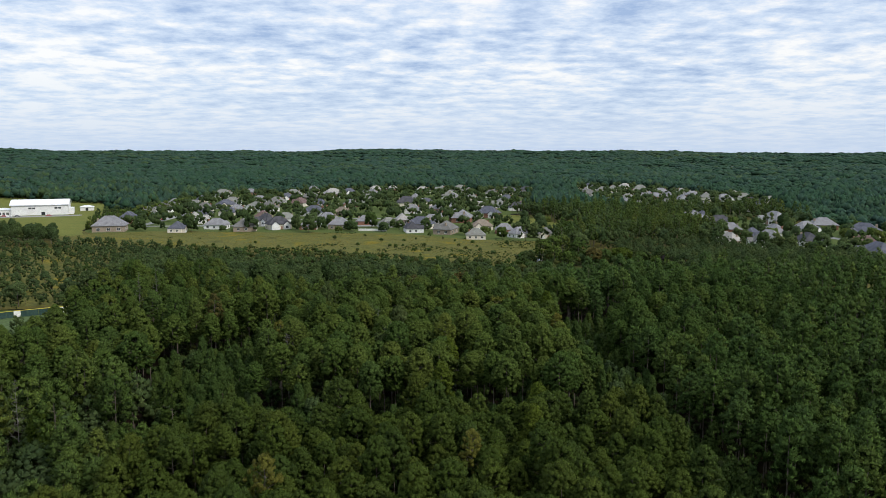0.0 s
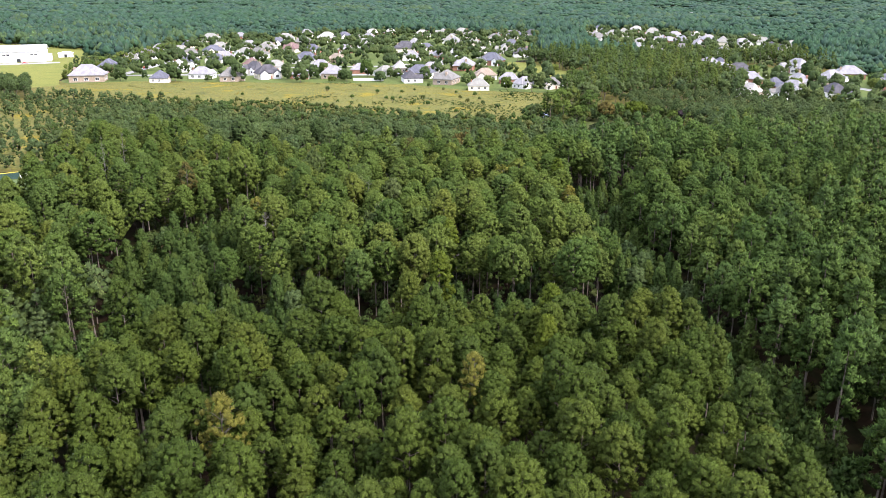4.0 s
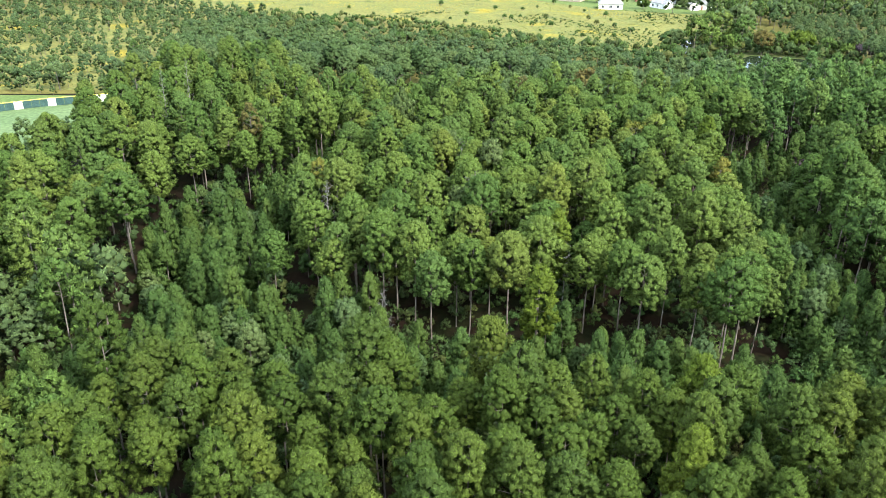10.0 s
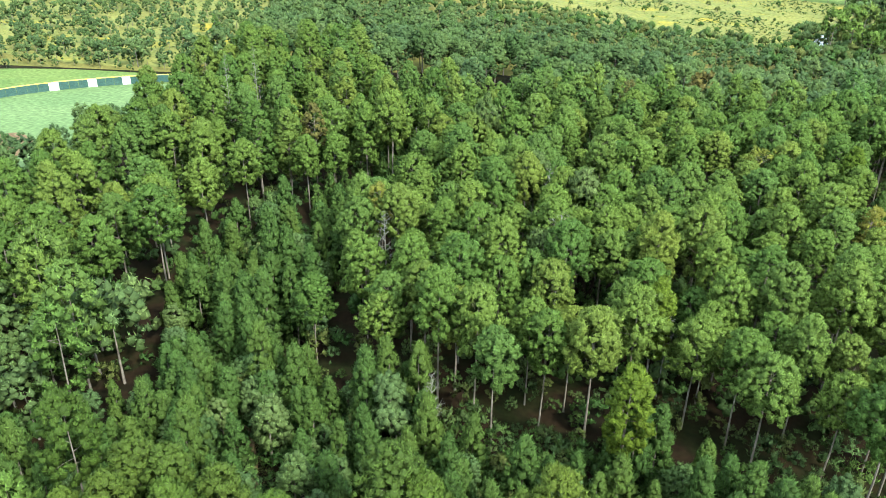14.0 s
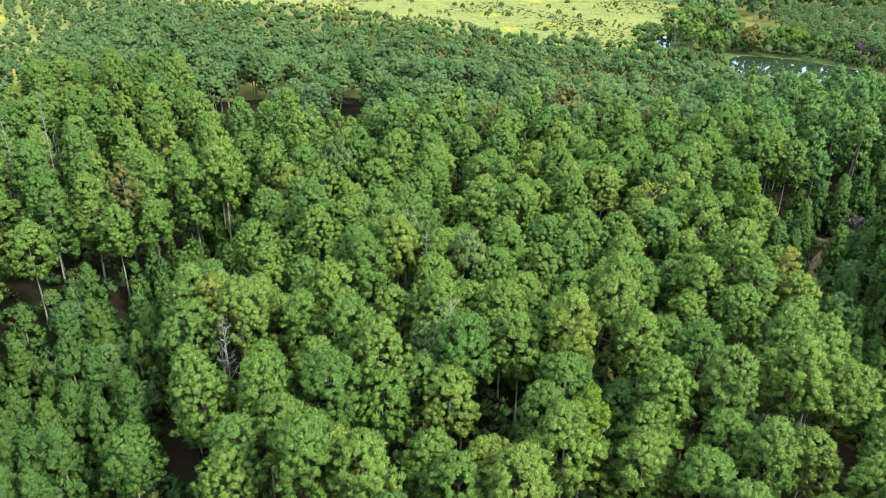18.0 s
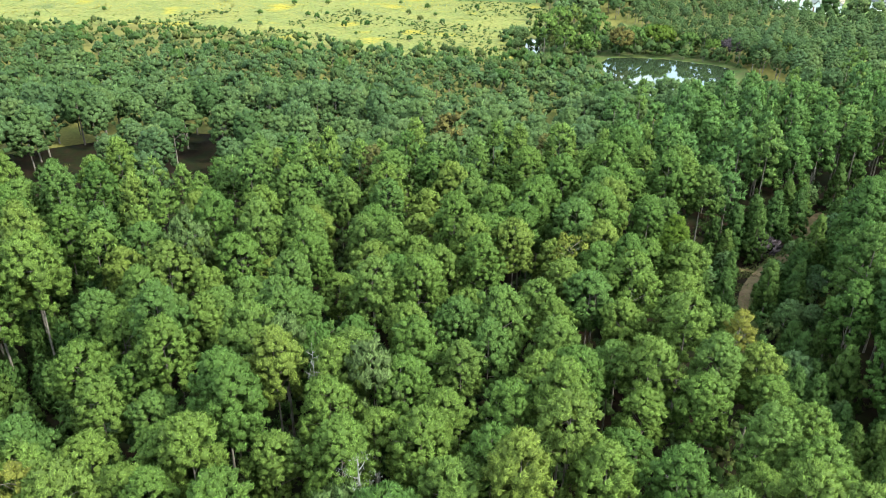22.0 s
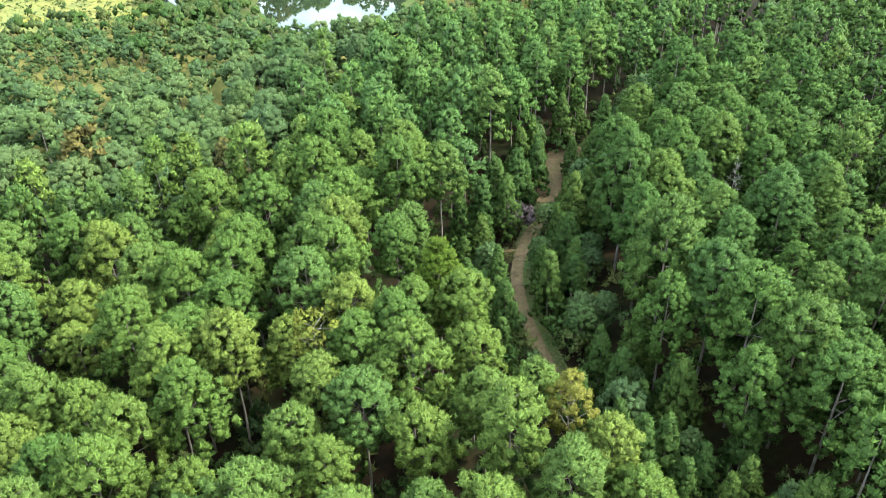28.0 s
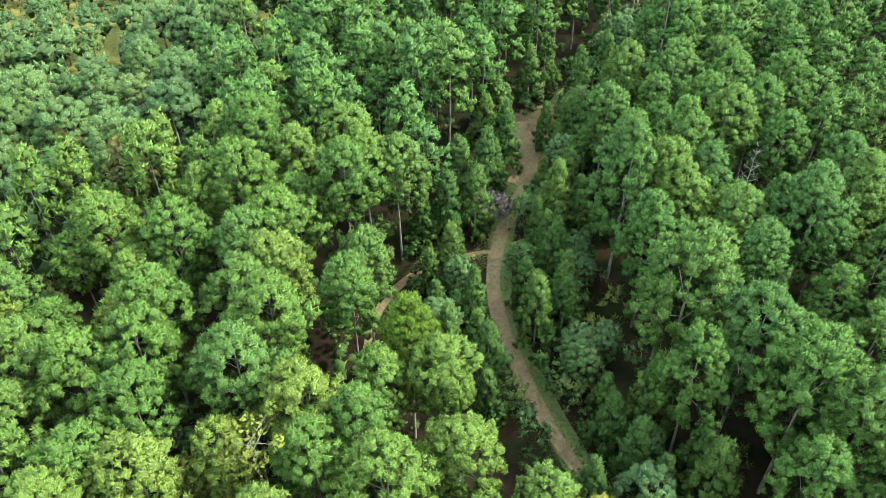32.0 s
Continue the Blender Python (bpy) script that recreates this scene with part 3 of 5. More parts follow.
# ---- plants ----
def pine_form(rng, h, r, base, branches, tufts, point=0.35, spread=1.0):
    """Places of a pine's needle tufts: whorled branches, each bulging out into a cluster of tufts, under a domed or pointed top."""
    def outline(u):
        dome = np.where(u < 0.3, 0.72 + 0.28 * u / 0.3, np.sqrt(np.clip(1 - ((u - 0.3) / 0.72) ** 2, 0.01, 1)))
        return (1 - point) * dome + point * np.clip(1.1 - u, 0.05, 1)

    k = np.arange(branches)
    u = 1 - (k + rng.uniform(0.2, 0.8, branches)) / branches
    low, ang = h * base, k * 2.39996 + rng.normal(size=branches) * 0.22
    deep = h - low - 0.35
    bulge = rng.uniform(0.66, 1.14, branches) * (1 + 0.1 * np.sin(2 * ang + rng.uniform(0, 6.28)))
    tips = np.stack([r * outline(u) * bulge * np.cos(ang), r * outline(u) * bulge * np.sin(ang), low + deep * u], 1)
    rise_by = rng.normal(size=(branches, tufts)) * 0.42 * spread
    v = np.clip(u[:, None] + rise_by / deep, 0, 1.0)
    out = r * outline(v)
    turn = ang[:, None] + rng.normal(size=(branches, tufts)) * np.minimum(0.55 * spread / np.maximum(out, 0.3), 1.2)
    out = out * bulge[:, None] * rng.uniform(0.62, 1.05, (branches, tufts))
    sag = 0.16 * out * (v < 0.35)
    return np.stack([out * np.cos(turn), out * np.sin(turn), low + deep * v - sag], 2).reshape(-1, 3), tips


def pine_crown(rng, h, r, base, branches, tufts, blades, size, tuft, puff=0, point=0.35, width=0.2):
    c, tips = pine_form(rng, h, r, base, branches, tufts, point)
    rr = tuft * rng.uniform(0.6, 1.35, (len(c), 1)) * rng.uniform(0.85, 1.15, (len(c), 3))
    return foliage(rng, c, rr, blades, size, up=0.55, width=width, puff=puff, rough=0.22, core=0.8), tips


def trunk_shape(rng, h, r, c=None, limbs=0, sides=6, bend=0.25, low=0.25):
    top = np.array([rng.normal() * bend, rng.normal() * bend, h])
    pts = [np.zeros(3), top * 0.35 + rng.normal(size=3) * (bend * 0.3, bend * 0.3, 0), top * 0.7, top]
    pieces = [tube(pts, [r, r * 0.8, r * 0.5, r * 0.12], sides)]
    if c is not None:
        for k in rng.choice(len(c), min(limbs, len(c)), replace=False):
            z = max(c[k, 2] - 0.5 - 0.25 * np.hypot(*c[k, :2]), h * low)
            start = top * (z / h)
            pieces.append(tube([start, (start + c[k]) / 2 + (0, 0, 0.1), c[k]], [r * 0.28, r * 0.2, r * 0.08], 3))
    return joined(pieces)


def bare_branches(rng, h, r, n, reach, low=0.35, sides=4):
    """A leafless trunk with forked limbs."""
    pieces = [tube([(0, 0, 0), (0.1, 0.05, h * 0.5), (0.05, 0.2, h)], [r, r * 0.65, r * 0.1], 6)]
    for k in range(n):
        z = h * (low + (1 - low) * (k + rng.uniform(0, 1)) / n * 0.95)
        a = k * 2.4 + rng.normal() * 0.4
        l = reach * (1.15 - z / h) * rng.uniform(0.7, 1.2)
        p0 = np.array([0.05, 0.1, z])
        p1 = p0 + (np.cos(a) * l * 0.6, np.sin(a) * l * 0.6, l * 0.3)
        p2 = p0 + (np.cos(a) * l, np.sin(a) * l, l * 0.75)
        pieces.append(tube([p0, p1, p2], [r * 0.35, r * 0.22, r * 0.06], sides))
        for _ in range(5):
            q = p1 + rng.normal(size=3) * l * 0.3 + (0, 0, l * 0.2)
            pieces.append(tube([p1, (p1 + q) / 2 + (0, 0, 0.05), q], [r * 0.14, r * 0.1, r * 0.06], 3))
    return joined(pieces)


def dome_form(rng, h, r, clumps, flat=0.75, low=0.3):
    """Clump places of a broad crown: a lobed shell over an open middle."""
    lobes = unit(rng.normal(size=(5, 3)))
    d = unit(rng.normal(size=(clumps, 3)))
    d[:, 2] = np.where(d[:, 2] < -0.35, -d[:, 2], d[:, 2])
    swell = 0.78 + 0.3 * np.max(d @ lobes.T, 1)
    half = h * (1 - low) / 2
    return np.array([0, 0, h * low + half]) + d * swell[:, None] * (r, r, half * 0.95) * rng.uniform(0.72, 1.0, (clumps, 1))


def cone_form(rng, h, r, clumps, low=0.06):
    z = 1 - np.sqrt(rng.uniform(0, 1, clumps))
    z = np.sort(z)
    ang = np.arange(clumps) * 2.4 + rng.normal(size=clumps) * 0.4
    rad = r * (1 - z) ** 0.9 * rng.uniform(0.55, 1.0, clumps)
    return np.stack([rad * np.cos(ang), rad * np.sin(ang), h * (low + (0.96 - low) * z)], 1)


def spin(verts, x, y, scale, turn, tall=1.0, z=0.0):
    c, s = math.cos(turn), math.sin(turn)
    out = verts * (scale, scale, scale * tall)
    return out @ np.array([[c, s, 0], [-s, c, 0], [0, 0, 1]]) + (x, y, z)


class Kind:
    """A kind of thing: its parts' meshes, shared by all that are set down."""

    def __init__(self, name, label, category, group=""):
        self.tags, self.name, self.parts = (label, category, group), name, []

    def part(self, name, verts, tris, mat, label="", under=None, normals=None):
        self.parts.append((name, mesh_of(name, verts, tris, [mat], smooth=name in ("crown", "trunk"), normals=normals), label, under))
        return len(self.parts) - 1

    def set_down(self, m, label=""):
        root = new(self.name)
        root.empty_display_size = 0.5
        root.matrix_basis = m
        made = []
        for name, me, tag, under in self.parts:
            ob = new(name, me)
            ob.parent = root if under is None else made[under]
            made.append(tagged(ob, tag))
        return tagged(root, label or self.tags[0], self.tags[1], self.tags[2])


def plant(name, trunk, crown, bark, leaf, label, category, group=""):
    """A plant of a trunk and a crown, rooted at the origin."""
    kind = Kind(name, label, category, group)
    if trunk is not None:
        kind.part("trunk", *trunk, bark)
    if crown is not None:
        kind.part("crown", crown[0], crown[1], leaf, normals=crown[2])
    return kind


def placed(x, y, scale, turn, tall=1.0, z=0.0):
    return pose(x, y, z, 0, 0, math.degrees(turn)) @ Matrix.Diagonal((scale, scale, scale * tall, 1))


def put(kinds, rng, x, y, scale, tall=1.0):
    return kinds[int(rng.integers(len(kinds)))].set_down(placed(x, y, scale, rng.uniform(0, 6.28), tall))


def scatter(rng, x0, x1, y0, y1, step):
    """A jittered triangular grid."""
    pts, odd = [], 0
    for y in np.arange(y0, y1, step * 0.87):
        odd ^= 1
        for x in np.arange(x0 + odd * step / 2, x1, step):
            pts.append((x + rng.normal() * step * 0.17, y + rng.normal() * step * 0.17))
    return np.array(pts)


# ---- the woods ----
STAND_NEAR = [(-56, 55), (38, 55), (38, 115), (36, 128), (16, 131), (-10, 129), (-40, 126), (-57, 122)]
STAND_MID = [(-42, 157), (-36, 158), (-27, 160), (-20, 152), (-11, 148), (-4, 151), (3, 160), (9, 159), (14, 154), (20, 152), (28, 150), (34, 156), (32, 170), (31.5, 190), (31.5, 212), (34, 226), (41, 240), (52, 248), (34, 262), (-5, 264), (-30, 262), (-47, 252), (-50, 235), (-43, 212), (-45, 190)]
STAND_EAST = [(53, 60), (53, 131), (49, 155), (46, 198), (49, 214), (56, 227), (67, 238), (84, 247), (106, 256), (150, 270), (215, 284), (240, 270), (240, 130), (150, 60)]
STAND_NORTH = [(44, 243), (55, 249), (66, 257), (78, 263), (100, 266), (150, 280), (215, 298), (205, 322), (120, 304), (60, 292), (35, 278), (34, 262)]
STAND_WEST = [(-70, 197), (-62, 200), (-51, 215), (-50, 262), (-75, 290), (-120, 290), (-114, 255), (-110, 225), (-104, 190), (-112, 150), (-67, 156)]
MIX_WEST = [(-57, 60), (-57, 122), (-62, 126), (-62, 156), (-67, 156), (-112, 150), (-110, 60)]
BELT = [(-140, 292), (-75, 292), (-50, 264), (30, 265), (36, 279), (60, 302), (118, 322), (104, 340), (62, 322), (30, 296), (8, 298), (-20, 318), (-60, 324), (-140, 322)]
SCRUB = [(-140, 322), (-60, 324), (-20, 318), (8, 298), (30, 296), (62, 322), (74, 336), (60, 345), (58, 372), (40, 392), (0, 398), (-26, 420), (-60, 436), (-100, 462), (-150, 450), (-175, 400)]
POND_FRONT = [(70, 322), (100, 322), (113, 345), (113, 370), (104, 352), (84, 336)]
VILLA_VIEW = [(172, 280), (215, 283), (222, 345), (190, 352)]
VOID_WEST = [(-79, 262), (-62, 258), (-63, 304), (-80, 304)]
VOID_BELT = [(-50, 266), (-41, 265), (-41, 304), (-50, 304)]
HERO = [(-48, 146), (36, 146), (37, 230), (43, 243), (55, 250), (36, 258), (-8, 252), (-40, 238), (-48, 200)]

# marked trees: x, y, height
MARKS = {
    "yellow": [(-22.6, 93, 21.5), (4.4, 104.6, 20.5), (-39.5, 181, 19), (30.6, 201.9, 16.5)],
    "lime": [(1.5, 166.3, 18.5), (-0.2, 148.6, 18), (16.4, 127.2, 20.5), (14.2, 115.6, 20.5), (30.7, 223, 18.5), (-70, 128, 15)],
    "rusty": [(-64, 210.7, 20), (-9.7, 255.5, 18), (21.5, 262, 17)],
    "plume": [(-34.4, 225, 20.5), (-20, 201, 19.5), (-11, 194, 20), (-14, 178, 17)],
    "bare": [(-16.7, 194.1, 20), (-20.6, 148.2, 13), (16.7, 184.3, 13), (-54, 241, 15), (73.5, 220.9, 16.5), (-75, 130, 20), (-88, 232, 24), (-90, 224, 24), (3, 168, 13)],
    "silver": [(-12.3, 179.6, 19), (-36.5, 176, 17)],
}
ALL_MARKS = np.array([(x, y) for rows in MARKS.values() for x, y, _ in rows])


def rounded_list(poly, grow=1.0):
    c = np.mean(poly, axis=0)
    return [tuple(c + (np.array(p) - c) * grow) for p in poly]


def free_of(pts, polys):
    ok = np.ones(len(pts), bool)
    for p in polys:
        ok &= ~inside(pts[:, 0], pts[:, 1], p)
    return pts[ok]


def within(pts, poly):
    return pts[inside(pts[:, 0], pts[:, 1], poly)]


def off_marks(pts, far=2.6):
    d = np.hypot(pts[:, None, 0] - ALL_MARKS[None, :, 0], pts[:, None, 1] - ALL_MARKS[None, :, 1]).min(1)
    return pts[d > far]


def in_view(pts):
    """Keeps what lies in the wedge that the flight overlooks."""
    return pts[np.abs(pts[:, 0]) < 0.64 * pts[:, 1] + 45]


rng = np.random.default_rng(11)

# pines near the flight, each a tree of its own
pine_masters = []
for k in range(10):
    h, r, base = rng.uniform(16.5, 20.0), rng.uniform(3.1, 3.8), rng.uniform(0.52, 0.63)
    crown, c = pine_crown(rng, h, r, base, 36 + k % 3 * 3, 11, 34, 0.23, 0.35, 1, rng.uniform(0.0, 0.45))
    pine_masters.append(plant("pine_tree", trunk_shape(rng, h * 0.96, 0.14, c, 12), crown, M_BARK, M_PINE, "tall pine with a bare trunk and lobed green crown", "tree", "pines of the plantation"))
mid = off_marks(free_of(within(scatter(rng, -52, 58, 146, 266, 6.35), STAND_MID), GAPS + [VOID_BELT]))
hero = inside(mid[:, 0], mid[:, 1], HERO)
for x, y in mid[hero]:
    put(pine_masters, rng, x, y, rng.uniform(0.82, 1.08), rng.uniform(0.93, 1.08))

# the other pines of the stands
stand_forms = []
for k in range(10):
    h, r, base = rng.uniform(17.0, 19.5), rng.uniform(2.7, 3.3), rng.uniform(0.52, 0.64)
    crown, c = pine_crown(rng, h, r, base, 26, 5, 10, 0.34, 0.50, 0, rng.uniform(0.1, 0.7), 0.26)
    stand_forms.append((crown, trunk_shape(rng, h * 0.9, 0.13, None, 0, 5)))
thin_forms = []
for k in range(6):
    h, r, base = rng.uniform(16.5, 20.5), rng.uniform(3.4, 4.6), rng.uniform(0.28, 0.52)
    crown, c = pine_crown(rng, h, r, base, 34, 6, 10, 0.36, 0.52, 0, rng.uniform(0.1, 0.6), 0.26)
    thin_forms.append((crown, trunk_shape(rng, h * 0.95, 0.16, c, 6, 5)))
edge_forms = []
for k in range(8):
    h, r, base = rng.uniform(17, 19.5), rng.uniform(3.1, 3.9), rng.uniform(0.34, 0.52)
    crown, c = pine_crown(rng, h, r, base, 32, 5, 9, 0.36, 0.54, 0, rng.uniform(0.1, 0.55), 0.26)
    edge_forms.append((crown, trunk_shape(rng, h * 0.9, 0.17, None, 0, 5)))
far_forms = []
for k in range(8):
    h, r, base = rng.uniform(16, 19), rng.uniform(2.7, 3.3), rng.uniform(0.3, 0.45)
    crown, c = pine_crown(rng, h, r, base, 14, 3, 6, 0.5, 0.75, 0, rng.uniform(0.2, 0.8), 0.3)
    far_forms.append((crown, trunk_shape(rng, h * 0.9, 0.18, None, 0, 3)))


def grow(heap, pts, forms, low=0.85, high=1.1, tall=(0.9, 1.1), leaf=0, bark=1):
    for x, y in pts:
        crown, trunk = forms[int(rng.integers(len(forms)))]
        s, a, t, hue = rng.uniform(low, high), rng.uniform(0, 6.28), rng.uniform(*tall), rng.uniform(0, 1)
        heap.add(spin(crown[0], x, y, s, a, t), crown[1], leaf, hue, spin(crown[2], 0, 0, 1, a))
        if trunk is not None:
            heap.add(spin(trunk[0], x, y, s, a, t), trunk[1], bark, hue)


pine_wood = Heap()
grow(pine_wood, mid[~hero], stand_forms)
near_masters = []
for k in range(8):
    h, r, base = rng.uniform(17.0, 19.5), rng.uniform(2.35, 2.85), rng.uniform(0.62, 0.7)
    crown, c = pine_crown(rng, h, r, base, 28 + k % 3 * 2, 9, 32, 0.21, 0.33, 1, rng.uniform(0.0, 0.4))
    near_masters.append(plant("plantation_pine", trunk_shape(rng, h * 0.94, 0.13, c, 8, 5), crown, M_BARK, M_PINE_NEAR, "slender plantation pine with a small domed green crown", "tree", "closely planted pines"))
near_pines = in_view(off_marks(free_of(within(scatter(rng, -58, 40, 56, 134, 4.9), STAND_NEAR), GAPS), 2.0))
front = np.argsort(np.abs(near_pines[:, 0]))
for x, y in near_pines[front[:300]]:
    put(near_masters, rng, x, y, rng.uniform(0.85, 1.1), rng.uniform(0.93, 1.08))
grow(pine_wood, near_pines[front[300:]], stand_forms, 0.8, 0.95)
east = in_view(off_marks(free_of(within(scatter(rng, 44, 240, 60, 290, 6.0), STAND_EAST), GAPS + [VILLA_VIEW])))
border = inside(east[:, 0], east[:, 1], [(44, 188), (68, 186), (92, 232), (92, 252), (56, 232), (46, 212)])
edge_masters = []
for k in range(5):
    h, r, base = rng.uniform(17, 19.5), rng.uniform(3.3, 4.1), rng.uniform(0.34, 0.52)
    crown, c = pine_crown(rng, h, r, base, 42, 12, 32, 0.23, 0.36, 1, rng.uniform(0.0, 0.45))
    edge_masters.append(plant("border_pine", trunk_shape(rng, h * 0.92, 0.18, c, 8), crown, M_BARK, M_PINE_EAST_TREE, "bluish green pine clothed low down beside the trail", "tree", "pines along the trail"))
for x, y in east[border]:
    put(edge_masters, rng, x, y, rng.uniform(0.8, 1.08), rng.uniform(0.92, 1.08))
east = east[~border]
edge = east[:, 0] - 0.55 * np.clip(east[:, 1] - 200, 0, 99) < 95
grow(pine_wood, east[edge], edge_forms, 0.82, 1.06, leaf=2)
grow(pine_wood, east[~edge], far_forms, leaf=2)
north = in_view(off_marks(free_of(within(scatter(rng, 30, 216, 242, 332, 6.2), STAND_NORTH), GAPS + [POND, VILLA_VIEW])))
edge = north[:, 0] < 110
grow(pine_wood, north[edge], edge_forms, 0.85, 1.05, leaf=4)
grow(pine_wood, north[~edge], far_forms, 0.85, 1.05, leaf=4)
west = in_view(off_marks(free_of(within(scatter(rng, -165, -48, 148, 294, 8.0), STAND_WEST), GAPS + [BALL_TURF, BALL_RIM, VOID_WEST])))
west_masters = []
for k in range(7):
    h, r, base = rng.uniform(16.5, 20.5), rng.uniform(3.2, 4.5), rng.uniform(0.32, 0.58)
    crown, c = pine_crown(rng, h, r, base, 42, 11, 30, 0.25, 0.38, 1, rng.uniform(0.0, 0.5))
    west_masters.append(plant("old_pine", trunk_shape(rng, h * 0.95, 0.17, c, 12), crown, M_BARK, M_PINE, "tall older pine with a broad uneven crown", "tree", "older pines of the western stand"))
for x, y in west[:170]:
    put(west_masters, rng, x, y, rng.uniform(0.85, 1.1), rng.uniform(0.92, 1.06))
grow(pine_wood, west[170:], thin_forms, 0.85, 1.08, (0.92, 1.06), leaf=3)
mixed = in_view(free_of(within(scatter(rng, -150, -56, 60, 158, 5.5), MIX_WEST), GAPS))
west_edge = free_of(within(scatter(rng, -220, -104, 120, 236, 5.6), [(-210, 120), (-110, 120), (-106, 190), (-112, 232), (-121, 232), (-124, 205), (-150, 192), (-190, 190), (-215, 205)]), [STAND_WEST])
grow(pine_wood, mixed[::3], thin_forms, 0.85, 1.05)
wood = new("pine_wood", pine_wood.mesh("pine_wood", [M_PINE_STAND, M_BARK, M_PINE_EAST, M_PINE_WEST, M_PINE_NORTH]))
tagged(wood, "dense plantation pines with rounded green crowns", "woodland", kind="stuff")

# broad-leaved trees
broad_masters = []
for k in range(6):
    h, r = rng.uniform(11, 14), rng.uniform(2.9, 3.9)
    c = dome_form(rng, h, r, 150, low=0.1) - (0, 0, 0.6)
    crown = foliage(rng, c, 0.62 * rng.uniform(0.75, 1.2, (150, 1)) * np.array([[1, 1, 0.85]]), 24, 0.28, up=0.5, width=0.22, puff=1)
    broad_masters.append(plant("broadleaf_tree", trunk_shape(rng, h * 0.7, 0.22, c * (0.8, 0.8, 0.9), 8, 5, 0.4, 0.15), crown, M_BARK, M_BROAD, "spreading broad-leaved tree with a pale green crown", "tree", "broad-leaved belt"))
belt = free_of(within(scatter(rng, -142, 120, 262, 356, 7.0), BELT), [POND, VOID_WEST, VOID_BELT])
belt = free_of(in_view(belt), [POND_FRONT])
near_belt = belt[belt[:, 0] > -90]
for x, y in near_belt[:200]:
    put(broad_masters, rng, x, y, rng.uniform(0.8, 1.12), rng.uniform(0.9, 1.1))
for x, y in within(scatter(rng, -310, -236, 462, 530, 8.0), [(-305, 520), (-262, 512), (-238, 480), (-246, 464), (-300, 478)]):
    put(broad_masters, rng, x, y, rng.uniform(0.75, 1.05), rng.uniform(0.9, 1.1))
broad_forms = []
for k in range(6):
    h, r = rng.uniform(11, 13.5), rng.uniform(3.0, 4.0)
    c = dome_form(rng, h, r, 72, low=0.08) - (0, 0, 0.4)
    crown = foliage(rng, c, 0.66 * rng.uniform(0.65, 1.3, (72, 1)) * np.array([[1, 1, 0.9]]), 8, 0.3, up=0.4, width=0.24)
    broad_forms.append((crown, trunk_shape(rng, h * 0.6, 0.2, None, 0, 4)))
broad_wood = Heap()
grow(broad_wood, np.concatenate([near_belt[200:], belt[belt[:, 0] <= -90]]), broad_forms)
grow(broad_wood, np.concatenate([mixed[1::3], mixed[2::3]]), broad_forms, 0.7, 1.15)
grow(broad_wood, west_edge, broad_forms, 0.65, 0.95)
pond_side = scatter(rng, 100, 216, 322, 470, 5.6)
pond_side = free_of(within(pond_side, [(104, 330), (200, 328), (215, 400), (175, 470), (110, 470), (72, 430), (84, 412), (106, 400), (112, 372)]), CLEARED + [VILLA_VIEW, POND_FRONT])
back = pond_side[:, 1] > 392
grow(broad_wood, pond_side[~back], broad_forms, 0.7, 1.0)
grow(broad_wood, pond_side[back], broad_forms, 0.45, 0.7)
side_wood = scatter(rng, -420, 300, 150, 720, 8.2)
side_wood = in_view(free_of(side_wood, CLEARED + GAPS + [STAND_NEAR, STAND_MID, STAND_EAST, STAND_NORTH, STAND_WEST, MIX_WEST, BELT, SCRUB, OLD_FIELD,
                                                       [(104, 330), (200, 328), (215, 400), (175, 470), (110, 470), (72, 430), (84, 412), (106, 400), (112, 372)]]))
side_wood = free_of(side_wood, [[(-62, 120), (62, 120), (62, 262), (-62, 262)], [(-210, 140), (-104, 140), (-104, 286), (-210, 286)], [(-430, 490), (-240, 470), (-250, 640), (-430, 640)], [(30, 330), (120, 330), (120, 430), (30, 430)], VILLA_VIEW])
pick = rng.uniform(0, 1, len(side_wood)) < 0.6
coarse_forms = []
for k in range(6):
    c = dome_form(rng, 12, rng.uniform(3.4, 4.4), 26, low=0.0) * (1, 1, 1.1) - (0, 0, 2.2)
    coarse_forms.append((foliage(rng, c, 1.3 * rng.uniform(0.75, 1.2, (26, 1)) * np.array([[1, 1, 0.85]]), 8, 0.6, up=0.5, width=0.3), trunk_shape(rng, 7, 0.2, None, 0, 3)))
low = (side_wood[:, 0] < 0) & (side_wood[:, 1] > 320)
grow(broad_wood, side_wood[pick & ~low], coarse_forms, 0.85, 1.2)
grow(broad_wood, side_wood[low], coarse_forms, 0.35, 0.7)
side_pines = Heap()
grow(side_pines, side_wood[~pick & ~low], far_forms, 0.8, 1.05)
tagged(new("side_pines", side_pines.mesh("side_pines", [M_PINE_STAND, M_BARK])), "scattered pines in the woods beyond", "woodland", kind="stuff")

# young pines in the gaps between the stands
young_masters = []
for k in range(5):
    h, r = rng.uniform(8, 11), rng.uniform(2.3, 3.0)
    c, _ = pine_form(rng, h, r, 0.08, 34, 6, 0.85)
    crown = foliage(rng, c, 0.42 * rng.uniform(0.7, 1.2, (len(c), 1)) * np.array([[1, 1, 1.2]]), 22, 0.26, up=0.9, width=0.18, puff=1, rough=0.24, core=0.72)
    young_masters.append(plant("young_pine", trunk_shape(rng, h * 0.97, 0.12, None, 0, 5), crown, M_BARK, M_YOUNG, "young conical pine, bluish green, branched to the ground", "tree", "young pines"))
TRAIL_LINE = np.array([(39.5, 209), (42, 219), (45.5, 228), (49.5, 235), (57, 241.5), (66, 246.5), (72, 254), (80, 258), (92, 262)])


